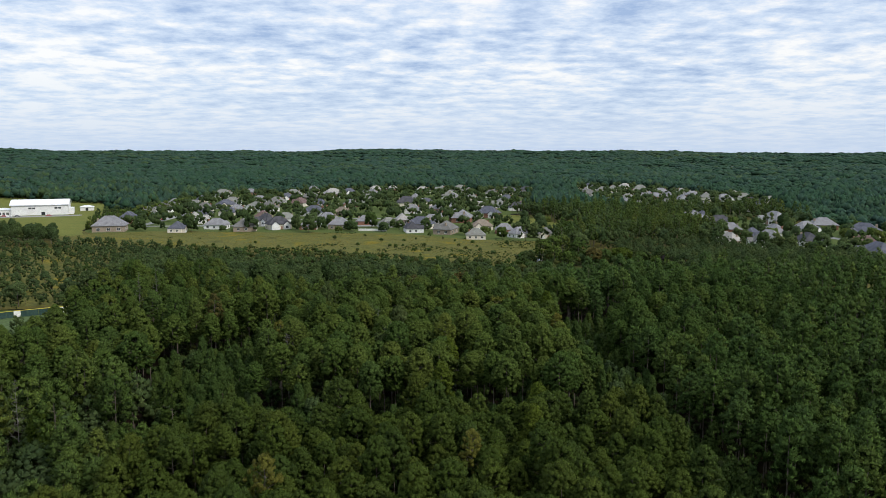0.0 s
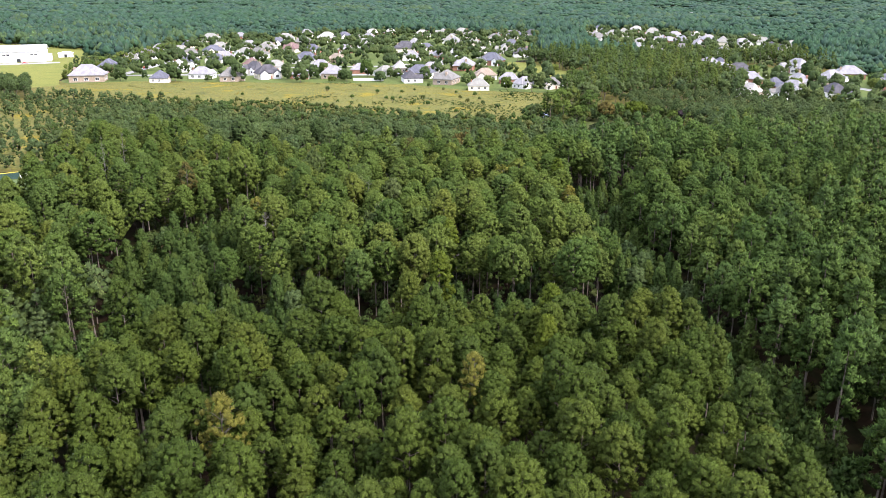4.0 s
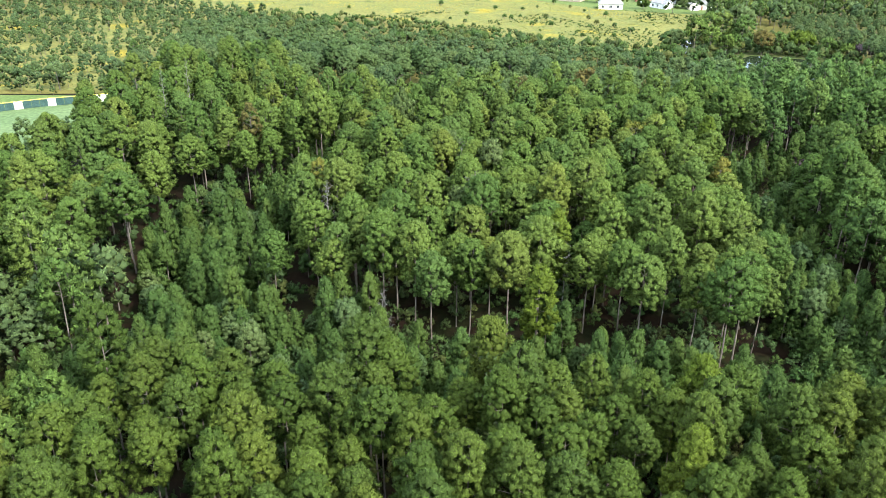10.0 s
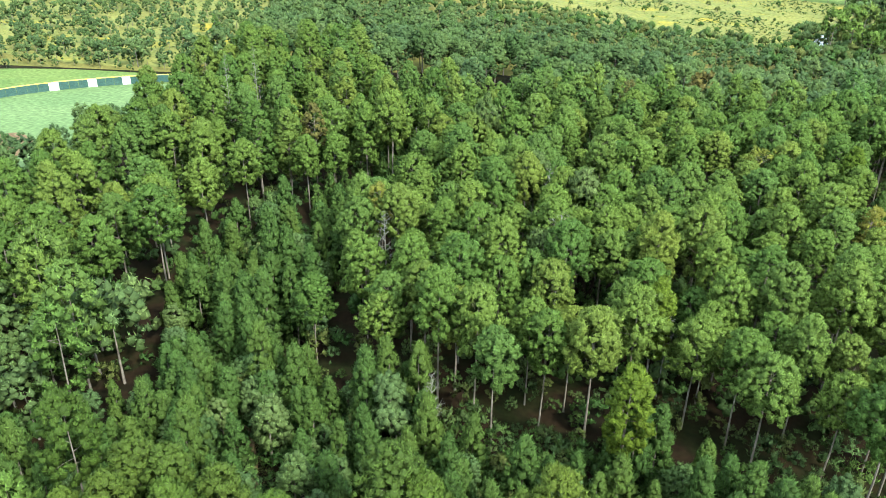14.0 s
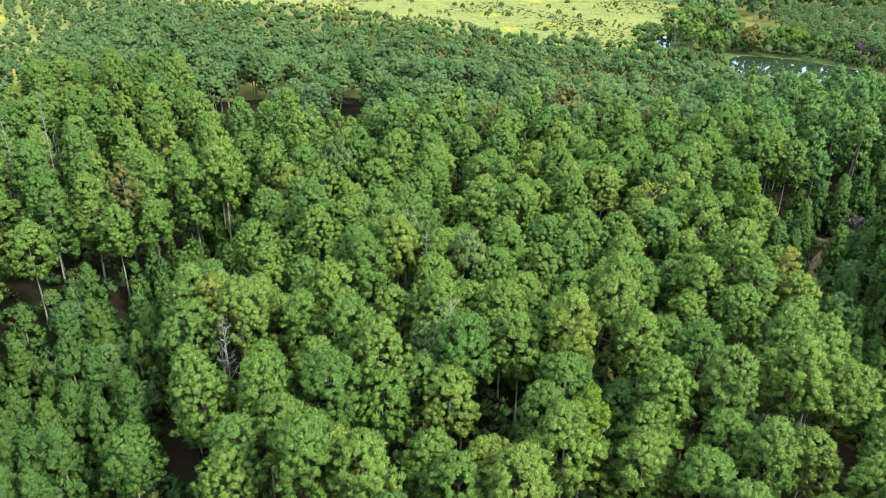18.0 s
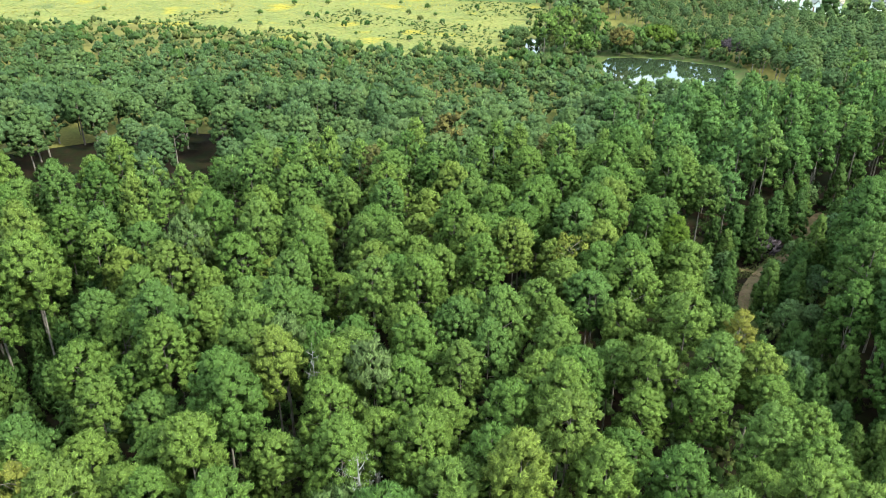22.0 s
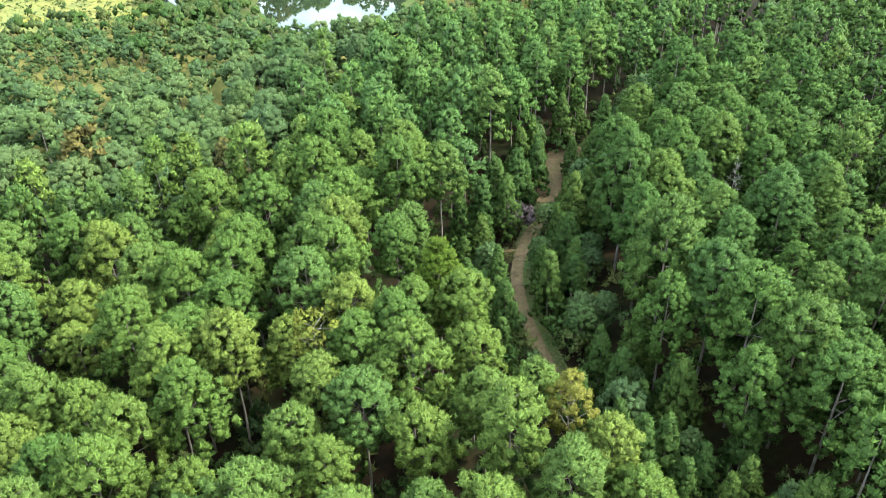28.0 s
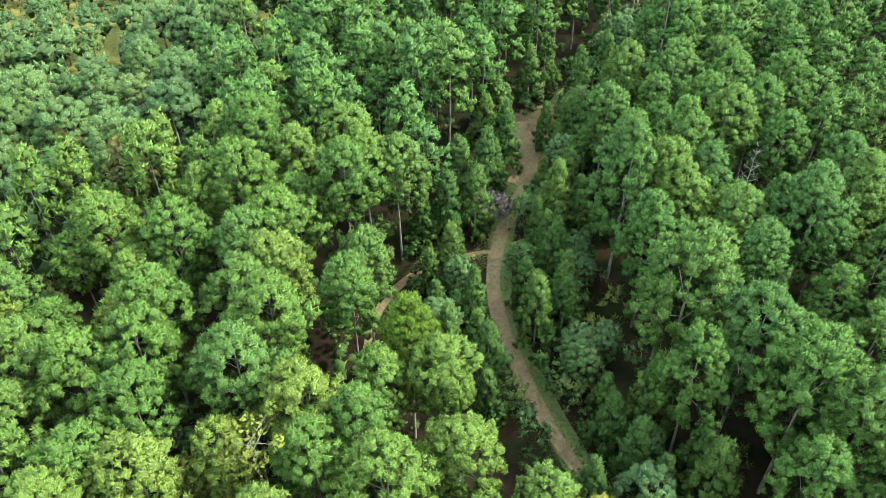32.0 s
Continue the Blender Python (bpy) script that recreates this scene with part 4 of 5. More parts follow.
def trail_far(pts, line, far):
    fine = np.concatenate([np.linspace(a, b, 12) for a, b in zip(line[:-1], line[1:])])
    return pts[np.hypot(pts[:, None, 0] - fine[None, :, 0], pts[:, None, 1] - fine[None, :, 1]).min(1) > far]


WEST_LINE = np.array([(-36, 136), (-41, 144.5), (-48, 152), (-59, 163), (-62, 180), (-66, 189), (-70, 205)])
young = np.concatenate([within(scatter(rng, -58, -38, 144, 196, 3.8), [(-52, 146), (-42, 150), (-41, 156), (-46, 190), (-54, 190)]), within(scatter(rng, -64, 38, 122, 160, 4.0), CROSS_GAP), within(scatter(rng, 34, 112, 76, 275, 3.7), TRAIL_GAP), within(scatter(rng, -72, -32, 130, 202, 3.8), WEST_GAP)])
young = trail_far(trail_far(young, TRAIL_LINE, 2.4), WEST_LINE, 1.3)
side_edge = np.array([(53, 239), (46, 242), (38, 240), (33, 235)])
young = trail_far(young, side_edge, 3.0)
young_far = young[:, 1] < 160
young_far &= young[:, 0] > 30
for x, y in young[~young_far]:
    if rng.uniform() < 0.3:
        put(broad_masters, rng, x, y, rng.uniform(0.4, 0.72), rng.uniform(0.9, 1.2))
    else:
        put(young_masters, rng, x, y, rng.uniform(0.6, 1.05) if x > 30 else rng.uniform(0.55, 1.15), rng.uniform(0.9, 1.1))
young_wood = Heap()
cone_forms = []
for k in range(4):
    c = cone_form(rng, 9, 2.2, 70)
    cone_forms.append((foliage(rng, c, 0.58 * rng.uniform(0.75, 1.2, (70, 1)) * np.ones((1, 3)) * (1.15 - 0.5 * c[:, 2:3] / 9), 10, 0.42, up=1.0), None))
grow(young_wood, young[young_far], cone_forms, 0.6, 1.15)
infill = within(scatter(rng, -66, -40, 186, 266, 4.2), [(-62, 192), (-45, 192), (-43, 232), (-47, 262), (-62, 262), (-60, 214)])
grow(young_wood, trail_far(infill, WEST_LINE, 1.6), cone_forms, 0.55, 1.25)
tagged(new("young_pine_thicket", young_wood.mesh("young_pine_thicket", [M_YOUNG_STAND])), "thicket of young pines filling the cleared strip", "woodland", kind="stuff")
for x, y, s in ((-48.1, 161.6, 1.25), (-43.5, 152, 1.15), (-45, 139, 1.1), (-53, 149, 1.0), (-34, 146, 0.95), (47.5, 244.5, 0.8), (52, 226, 0.9)):
    put(young_masters, rng, x, y, s)

# shrubs
shrub_masters = []
for k in range(5):
    h, r = rng.uniform(2.6, 3.6), rng.uniform(1.3, 2.0)
    c = dome_form(rng, h, r, 44, low=0.02)
    crown = foliage(rng, c, 0.46 * rng.uniform(0.7, 1.2, (44, 1)) * np.array([[1, 1, 1.0]]), 14, 0.24, up=0.8, width=0.3)
    stems = joined([tube([(0, 0, 0), p * (0.5, 0.5, 0.5), p], [0.05, 0.04, 0.02], 3) for p in c[:5]])
    shrub_masters.append(plant("shrub", stems, crown, M_BARK, M_SHRUB, "bushy green shrub growing in open ground", "shrub", "shrubs of the scrub and meadow"))


def tallness(x, y):
    """The scrub grows taller towards the wood and the pond."""
    return float(np.interp(y + 0.3 * x, [290, 340, 395, 425], [2.3, 1.6, 1.1, 0.7]))


scrub = off_marks(free_of(within(scatter(rng, -178, 76, 296, 465, 4.7), SCRUB), [POND, POND_ARM, VOID_WEST, VOID_BELT]))
pick = rng.uniform(0, 1, len(scrub))
scrub = scrub[pick < np.interp(scrub[:, 1] + 0.3 * scrub[:, 0], [330, 385, 400, 430], [0.9, 0.85, 0.6, 0.4])]
for x, y in scrub[::12]:
    put(shrub_masters, rng, x, y, rng.uniform(0.7, 1.2) * min(1.4, tallness(x, y)), rng.uniform(0.9, 1.3))
meadow_dots = in_view(within(scatter(rng, -255, 75, 390, 556, 15.0), MEADOW))
meadow_dots = meadow_dots[rng.uniform(0, 1, len(meadow_dots)) < np.clip(0.85 - (meadow_dots[:, 1] - 410) / 130 + 0.3 * (meadow_dots[:, 0] > -60), 0.12, 0.95)]
for x, y in meadow_dots:
    put(shrub_masters, rng, x, y, rng.uniform(0.35, 0.9), rng.uniform(0.9, 1.2))
shrub_forms = []
for k in range(6):
    h, r = rng.uniform(2.4, 3.6), rng.uniform(1.4, 2.1)
    c = dome_form(rng, h, r, 7, low=0.0)
    shrub_forms.append((foliage(rng, c, 0.95 * rng.uniform(0.7, 1.2, (7, 1)) * np.ones((1, 3)), 7, 0.42, up=0.8, width=0.3), None))
under_forms = []
for k in range(6):
    c = dome_form(rng, rng.uniform(2.6, 3.8), rng.uniform(1.3, 1.9), 11, low=0.0)
    under_forms.append((foliage(rng, c, 0.7 * rng.uniform(0.7, 1.2, (11, 1)) * np.ones((1, 3)), 6, 0.32, up=0.8, width=0.3), None))
thicket = Heap()
for p in np.delete(scrub, np.s_[::12], 0):
    k = tallness(*p)
    if k > 1.25:
        grow(broad_wood, [p], coarse_forms, 0.22 * k, 0.46 * k)
    else:
        grow(thicket, [p], shrub_forms, 0.7 * k, 1.3 * k)
herbs = rng.uniform((-255, 335), (75, 556), (14000, 2))
herbs = in_view(np.concatenate([within(herbs, MEADOW), free_of(within(herbs, SCRUB), [MEADOW, POND, POND_ARM])]))
dense = np.array([noise.noise(Vector((x * 0.03, y * 0.045, 7))) for x, y in herbs]) + 0.0022 * (herbs[:, 0] + 90) - 0.004 * (herbs[:, 1] - 430)
grow(thicket, herbs[dense > 0.16], shrub_forms, 0.1, 0.36, (0.7, 1.1))
old = in_view(np.concatenate([within(scatter(rng, -300, -125, 285, 462, 6.0), OLD_FIELD), free_of(scatter(rng, -300, -112, 262, 300, 5.5), [BALL_RIM, BALL_TURF, STAND_WEST])]))
grow(broad_wood, old[rng.uniform(0, 1, len(old)) < 0.8], coarse_forms, 0.25, 0.62)
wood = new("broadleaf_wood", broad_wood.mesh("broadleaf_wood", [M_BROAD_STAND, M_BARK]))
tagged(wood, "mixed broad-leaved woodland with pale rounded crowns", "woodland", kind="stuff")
under = np.concatenate([within(scatter(rng, -58, 40, 70, 134, 5.5), STAND_NEAR), within(scatter(rng, -52, 58, 146, 266, 3.6), STAND_MID), within(scatter(rng, 44, 130, 60, 290, 6), STAND_EAST),
                        within(scatter(rng, -165, -48, 60, 294, 5.0), STAND_WEST), within(scatter(rng, -150, -56, 60, 158, 4.5), MIX_WEST), within(scatter(rng, 30, 130, 242, 332, 6), STAND_NORTH),
                        within(scatter(rng, -64, 38, 122, 156, 2.6), [(-62, 124), (36, 128), (37, 152), (-50, 156)]), within(scatter(rng, 34, 110, 76, 272, 2.6), TRAIL_GAP), within(scatter(rng, -72, -32, 130, 202, 2.6), WEST_GAP)])
under = in_view(trail_far(trail_far(trail_far(under, TRAIL_LINE, 2.1), WEST_LINE, 0.9), side_edge, 1.8))
open_strip = (under[:, 1] > 122) & (under[:, 1] < 166) & (np.abs(under[:, 0] + 12) < 52) | (under[:, 0] > 33) & (under[:, 0] < 62) & (under[:, 1] > 160)
grow(thicket, under[~open_strip], under_forms, 0.5, 1.35)
fine_forms = []
for k in range(6):
    c = dome_form(rng, rng.uniform(2.4, 3.8), rng.uniform(1.2, 1.8), 26, low=0.0)
    fine_forms.append((foliage(rng, c, 0.36 * rng.uniform(0.6, 1.3, (26, 1)) * np.ones((1, 3)), 12, 0.22, up=0.7, width=0.22, core=0.7), None))
grow(thicket, under[open_strip], fine_forms, 0.5, 1.4)


def marked(name, kind, leaf, label, build):
    for x, y, h in MARKS[kind]:
        trunk, crown = build(h)
        one = plant(name, trunk, crown, M_PALE_BARK if kind in ("bare", "silver") else M_BARK, leaf, label, "tree")
        one.set_down(placed(x, y, 1, rng.uniform(0, 6.28)))


def full_pine(h, r=3.0, base=0.5):
    crown, c = pine_crown(rng, h, r, base, 36, 11, 34, 0.23, 0.35, 1)
    return trunk_shape(rng, h * 0.96, 0.18, c, 14), crown


def sparse_crown(h):
    crown, c = pine_crown(rng, h, 2.7, 0.6, 22, 6, 28, 0.2, 0.36, 1)
    return trunk_shape(rng, h * 0.96, 0.17, c, 22), crown


def plume_tree(h):
    c = dome_form(rng, h, 3.0, 110, low=0.4)
    return trunk_shape(rng, h * 0.7, 0.2, c, 8), foliage(rng, c, np.array([[0.5, 0.5, 0.7]]) * rng.uniform(0.7, 1.2, (110, 1)), 22, 0.34, up=1.0, width=0.24)


marked("yellowing_pine", "yellow", M_YELLOW, "pine with a sparse yellowing crown", sparse_crown)
marked("pale_pine", "lime", M_LIME, "pine with a conspicuously pale green crown", lambda h: full_pine(h, 2.8, 0.45))
marked("rusty_tree", "rusty", M_ORANGE, "tree with a rusty brown and green crown", sparse_crown)
marked("feathery_tree", "plume", M_PLUME, "feathery pale green tree above the pines", plume_tree)
marked("dead_tree", "bare", M_SILVER, "bleached leafless dead tree with broken limbs", lambda h: (bare_branches(rng, h, 0.11, 24, 2.6, 0.4), None))
marked("lichened_tree", "silver", M_SILVER, "dead treetop grey with lichen", lambda h: (bare_branches(rng, h, 0.16, 18, 2.8, 0.5), foliage(rng, pine_form(rng, h, 2.0, 0.75, 7, 2)[0], np.full((14, 3), 0.5), 16, 0.16, puff=None)))


def bush_at(name, x, y, h, r, leaf, label, clumps=70, blades=14, size=0.45, low=0.1, width=0.4, puff=0):
    c = dome_form(rng, h, r, clumps, low=low)
    one = plant(name, trunk_shape(rng, h * 0.75, 0.16, c, 10, 5, 0.2, 0.12), foliage(rng, c, max(0.5, r * 0.2) * rng.uniform(0.75, 1.2, (clumps, 1)) * np.ones((1, 3)), blades, size, up=0.6, width=width, puff=puff), M_BARK, leaf, label, "tree")
    one.set_down(placed(x, y, 1, rng.uniform(0, 6.28)))


bush_at("autumn_tree", 77.9, 392, 9.5, 4.2, M_ORANGE, "tree turning orange-brown beside the pond")
bush_at("bright_tree", 93, 397, 9, 6, M_LIME, "low spreading bright green tree on the pond bank")
bush_at("purple_tree", 113, 383, 7.5, 3.6, M_PURPLE, "leafless purplish tree beside the pond")
bush_at("bright_tree", 125, 374, 8, 5, M_LIME, "round bright green tree near the pond")
bush_at("brown_tree", 6.5, 283.2, 14, 4.2, M_ORANGE, "broad-leaved tree with a pale brownish crown")
bush_at("purple_bush", 56.5, 243.5, 4.0, 2.6, M_PURPLE, "bare purplish bush beside the trail", 30, 40, 0.3, puff=None)
bush_at("sparse_tree", 15.9, 220.2, 17.5, 3.0, M_YELLOW, "half-bare tree with sparse yellow leaves", 30, 34, 0.26, 0.6, 0.35, None)
for x, y, h, r in ((52, 396, 15, 4.5), (58, 402, 16, 4.8), (57, 388, 12, 3.6), (64, 408, 15, 4.6), (72, 404, 14, 4.6), (63, 386, 9, 3), (67, 392, 8, 3), (84, 394, 9, 3.6), (102, 391, 8, 3.6), (108, 386, 7, 3.2)):
    bush_at("dark_tree", x, y, h, r, M_PINE, "dark green evergreen at the edge of the pond", low=0.05)


bank = within(scatter(rng, 34, 124, 328, 432, 3.6), [(38, 352), (62, 326), (84, 326), (108, 344), (120, 372), (112, 404), (96, 424), (60, 430), (42, 424)])
bank = free_of(bank, [rounded_list(POND, 1.12), rounded_list(POND_ARM, 1.15)])
for x, y in bank:
    if rng.uniform() < 0.14:
        put(shrub_masters, rng, x, y, rng.uniform(0.8, 1.9) if y > 372 else rng.uniform(0.5, 0.9), rng.uniform(0.9, 1.3))
    elif rng.uniform() < 0.75:
        grow(thicket, [(x, y)], shrub_forms, 0.4, 1.5 if y > 372 else 0.8)

tagged(new("thicket", thicket.mesh("thicket", [M_SHRUB_STAND])), "undergrowth and scrub thicket of mixed green shrubs", "undergrowth", kind="stuff")


# ---- meadow growth and far woods ----
def make_tufts():
    heap = Heap()
    p = rng.uniform((-255, 388), (75, 556), (16000, 2))
    p = in_view(within(p, MEADOW))
    q = in_view(within(rng.uniform((-300, 285), (-125, 462), (4000, 2)), OLD_FIELD))
    p = np.concatenate([p, q])
    patch = np.array([noise.noise(Vector((x * 0.035, y * 0.05, 0))) for x, y in p])
    for k in range(8):
        s = p[k::8]
        n = len(s)
        h = rng.uniform(0.08, 0.25, n)
        a = rng.uniform(0, 6.28, n)
        base = np.stack([s[:, 0], s[:, 1], np.full(n, 0.03)], 1)
        side = np.stack([np.cos(a), np.sin(a), 0 * a], 1) * rng.uniform(0.25, 0.6, (n, 1))
        tip = base + np.stack([rng.normal(size=n) * 0.3, rng.normal(size=n) * 0.3, h], 1)
        cross = np.stack([-side[:, 1], side[:, 0], 0 * a], 1)
        v = np.stack([base - side, base + side, tip, base - cross, base + cross, tip], 1).reshape(-1, 3)
        f = np.arange(len(v)).reshape(-1, 3)
        hue = np.clip(0.3 + 0.7 * patch[k::8] + np.clip((s[:, 1] - 450) / 90, 0, 0.4) + rng.normal(size=n) * 0.1, 0, 1)
        heap.add(v, f, 0, np.repeat(hue, 6), np.tile([[0.0, -0.25, 0.97]], (len(v), 1)))
    tagged(new("meadow_grass", heap.mesh("meadow_grass", [M_TUFT])), "tall dry grass and yellow goldenrod", "grass", kind="stuff")


make_tufts()


def make_trail_grass():
    """Low grass growing over the verge and between the wheel marks of the trails."""
    heap = Heap()
    lines = ((TRAIL_LINE, 2.2, 14000), (side_edge, 1.2, 1500), (WEST_LINE, 1.4, 5000))
    for line, reach, n in lines:
        t = rng.uniform(0, len(line) - 1, n)
        p = np.stack([np.interp(t, np.arange(len(line)), line[:, k]) for k in range(2)], 1) + rng.normal(size=(n, 2)) * reach * 0.6
        thick = np.array([noise.noise(Vector((x * 0.35, y * 0.35, 3))) for x, y in p]) > -0.25
        p = p[thick]
        n = len(p)
        a, h = rng.uniform(0, 6.28, n), rng.uniform(0.05, 0.16, n)
        base = np.stack([p[:, 0], p[:, 1], np.full(n, 0.03)], 1)
        side = np.stack([np.cos(a), np.sin(a), 0 * a], 1) * rng.uniform(0.04, 0.12, (n, 1))
        cross = np.stack([-side[:, 1], side[:, 0], 0 * a], 1)
        tip = base + np.stack([rng.normal(size=n) * 0.06, rng.normal(size=n) * 0.06, h], 1)
        v = np.stack([base - side, base + side, tip, base - cross, base + cross, tip], 1).reshape(-1, 3)
        heap.add(v, np.arange(len(v)).reshape(-1, 3), 0, np.repeat(rng.uniform(0, 1, n), 6), np.tile([[0.0, -0.2, 0.98]], (len(v), 1)))
    tagged(new("trail_grass", heap.mesh("trail_grass", [M_TRAIL_GRASS])), "tufts of green and dry grass along the trails", "grass", kind="stuff")


make_trail_grass()


FAR_TOWN = [(480, 1750), (900, 1800), (1150, 2500), (620, 2500)]


def make_far_wood():
    heap = Heap()
    forms = []
    for k in range(16):
        n = 4 if k < 8 else 2
        c = np.stack([rng.normal(size=n) * 0.3, rng.normal(size=n) * 0.3, rng.uniform(0.35, 0.8, n)], 1)
        forms.append(foliage(rng, c, np.full((n, 3), 0.36 if k < 8 else 0.46) * rng.uniform(0.65, 1.25, (n, 1)), 3 if k < 8 else 1, 0.14, up=0.5, width=0.3, puff=0, rough=0.2, core=1.0))
    d, row, spots = 640.0, 0, []
    while d < 4650:
        gap = max(8.5, 0.0098 * d)
        row += 1
        a = np.arange(-0.66, 0.66, gap / d)
        a = a + rng.normal(size=len(a)) * gap / d * 0.3 + (row % 2) * gap / d * 0.5
        r = d + rng.normal(size=len(a)) * gap * 0.4
        spots.append(np.stack([r * np.sin(a), r * np.cos(a), np.full(len(a), gap)], 1))
        d += gap * 0.95
    spots = free_of(np.concatenate(spots), CLEARED + [[(-422, 0), (302, 0), (302, 722), (-422, 722)]])
    sparse = inside(spots[:, 0], spots[:, 1], FAR_TOWN)
    for (x, y, gap), thin in zip(spots, sparse):
        if thin and rng.uniform() < 0.12:
            continue
        v, f, k = forms[int(rng.integers(8)) + (0 if math.hypot(x, y) < 1400 else 8)]
        wide = gap * rng.uniform(0.85, 1.5)
        tall = (rng.uniform(8, 14) + 8 * noise.noise(Vector((x * 0.006, y * 0.004, 9)))) * (0.75 if thin else 1)
        turn = rng.uniform(0, 6.28)
        c, s = math.cos(turn), math.sin(turn)
        out = (v * (wide, wide, tall)) @ np.array([[c, s, 0], [-s, c, 0], [0, 0, 1]]) + (x, y, float(rise(x, y)) - 1)
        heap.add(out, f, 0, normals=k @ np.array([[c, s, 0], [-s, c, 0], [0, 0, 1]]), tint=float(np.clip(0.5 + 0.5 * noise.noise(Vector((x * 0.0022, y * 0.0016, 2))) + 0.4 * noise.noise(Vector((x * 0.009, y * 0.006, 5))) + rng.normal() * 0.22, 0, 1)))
    tagged(new("far_wood", heap.mesh("far_wood", [M_FAR_HAZE])), "unbroken dark green woods reaching the horizon", "woodland", kind="stuff")


make_far_wood()


# ---- buildings ----
M_ROOF = {
    "g": noisy_material("grey_shingles", [(0.1702, 0.1702, 0.1802), (0.2503, 0.2503, 0.2603)], 0.4, 4.0),
    "n": noisy_material("slate_blue_shingles", [(0.0751, 0.0801, 0.1001), (0.1201, 0.1252, 0.1502)], 0.4, 4.0),
    "t": noisy_material("tan_shingles", [(0.1665, 0.1671, 0.1486), (0.222, 0.2274, 0.2081)], 0.4, 4.0),
    "b": noisy_material("brown_shingles", [(0.119, 0.1161, 0.1091), (0.1665, 0.1671, 0.1586)], 0.4, 4.0),
    "l": noisy_material("pale_shingles", [(0.2752, 0.2675, 0.2522), (0.3669, 0.3517, 0.3286)], 0.4, 4.0),
    "r": noisy_material("red_brown_shingles", [(0.123, 0.0835, 0.0793), (0.1665, 0.1161, 0.1091)], 0.4, 4.0),
    "d": noisy_material("charcoal_shingles", [(0.0501, 0.0501, 0.0551), (0.0901, 0.0901, 0.1001)], 0.4, 4.0),
    "o": noisy_material("clay_coloured_shingles", [(0.1903, 0.1577, 0.1239), (0.2379, 0.2041, 0.1635)], 0.4, 4.0),
}
ROOF_WORD = {"g": "grey", "n": "slate-blue", "t": "tan", "b": "brown", "l": "pale", "r": "red-brown", "d": "charcoal", "o": "clay-coloured"}
M_WHITE = noisy_material("white_siding", [(0.6664, 0.6664, 0.6545), (0.7854, 0.7854, 0.7735)], 0.3, 4.0, 0.6)
M_CREAM = noisy_material("cream_siding", [(0.6257, 0.5687, 0.4778), (0.728, 0.6712, 0.5687)], 0.3, 4.0, 0.6)
M_BRICK = noisy_material("red_brick", [(0.22, 0.11, 0.08), (0.32, 0.17, 0.12)], 0.5, 6.0)
M_TANBRICK = noisy_material("tan_brick", [(0.2700, 0.2175, 0.1650), (0.3375, 0.2775, 0.2175)], 0.5, 6.0)
M_TRIM = noisy_material("white_trim", [(0.7045, 0.7045, 0.6854), (0.7616, 0.7616, 0.7426)], 0.6, 5.0, 0.5)
M_METALROOF = noisy_material("white_metal_roof", [(0.74, 0.75, 0.77), (0.82, 0.83, 0.84)], 0.1, 1.0, 0.4)
M_PAINT = noisy_material("dark_green_padding", [(0.02, 0.05, 0.045), (0.035, 0.07, 0.06)], 0.4, 3.0, 0.6)
M_YELLOWCAP = noisy_material("yellow_capping", [(0.55, 0.45, 0.06), (0.62, 0.52, 0.08)], 0.4, 3.0, 0.6)
M_RUBBER = noisy_material("tyre_rubber", [(0.02, 0.02, 0.02), (0.035, 0.035, 0.035)], 2.0, 9.0)
M_CAR = [noisy_material("car_paint_" + w, [c, tuple(v * 1.2 for v in c)], 0.3, 1.0, 0.3) for w, c in (("white", (0.6, 0.6, 0.6)), ("dark", (0.04, 0.04, 0.05)), ("red", (0.25, 0.03, 0.03)))]


def glass_material():
    mat, nt, bsdf = material("window_glass")
    bsdf.inputs["Base Color"].default_value = (0.03, 0.035, 0.04, 1)
    bsdf.inputs["Roughness"].default_value = 0.08
    return mat


M_GLASS = glass_material()


def hip_roof(w, d, z, h, over=0.5, ridge=None):
    """A hipped roof with an eaves edge, over a plan w by d."""
    a, b = w / 2 + over, d / 2 + over
    k = max(0.0, a - b) if ridge is None else ridge
    v = [(-a, -b, z), (a, -b, z), (a, b, z), (-a, b, z), (-a, -b, z + 0.22), (a, -b, z + 0.22), (a, b, z + 0.22), (-a, b, z + 0.22), (-k, 0, z + h), (k, 0, z + h)]
    f = [(0, 2, 1), (0, 3, 2), (0, 1, 5), (0, 5, 4), (1, 2, 6), (1, 6, 5), (2, 3, 7), (2, 7, 6), (3, 0, 4), (3, 4, 7), (4, 5, 9), (4, 9, 8), (5, 6, 9), (6, 7, 8), (6, 8, 9), (7, 4, 8)]
    return np.array(v, float), np.array(f)


def gable_roof(x0, x1, y0, y1, z, h, over=0.4):
    """A gabled roof whose ridge runs along y, as a slab 0.22 m thick."""
    x0, x1, y0, y1 = x0 - over, x1 + over, y0 - over, y1
    m = (x0 + x1) / 2
    v = []
    for y in (y0, y1):
        v += [(x0, y, z - 0.1), (x1, y, z - 0.1), (m, y, z + h), (x0, y, z + 0.14), (x1, y, z + 0.14), (m, y, z + h + 0.24)]
    f = [(0, 2, 5), (0, 5, 3), (2, 1, 4), (2, 4, 5), (6, 11, 8), (6, 9, 11), (8, 10, 7), (8, 11, 10)]
    f += [(3, 5, 11), (3, 11, 9), (5, 4, 10), (5, 10, 11), (0, 6, 8), (0, 8, 2), (2, 8, 7), (2, 7, 1), (0, 3, 9), (0, 9, 6), (1, 7, 10), (1, 10, 4)]
    return np.array(v, float), np.array(f)


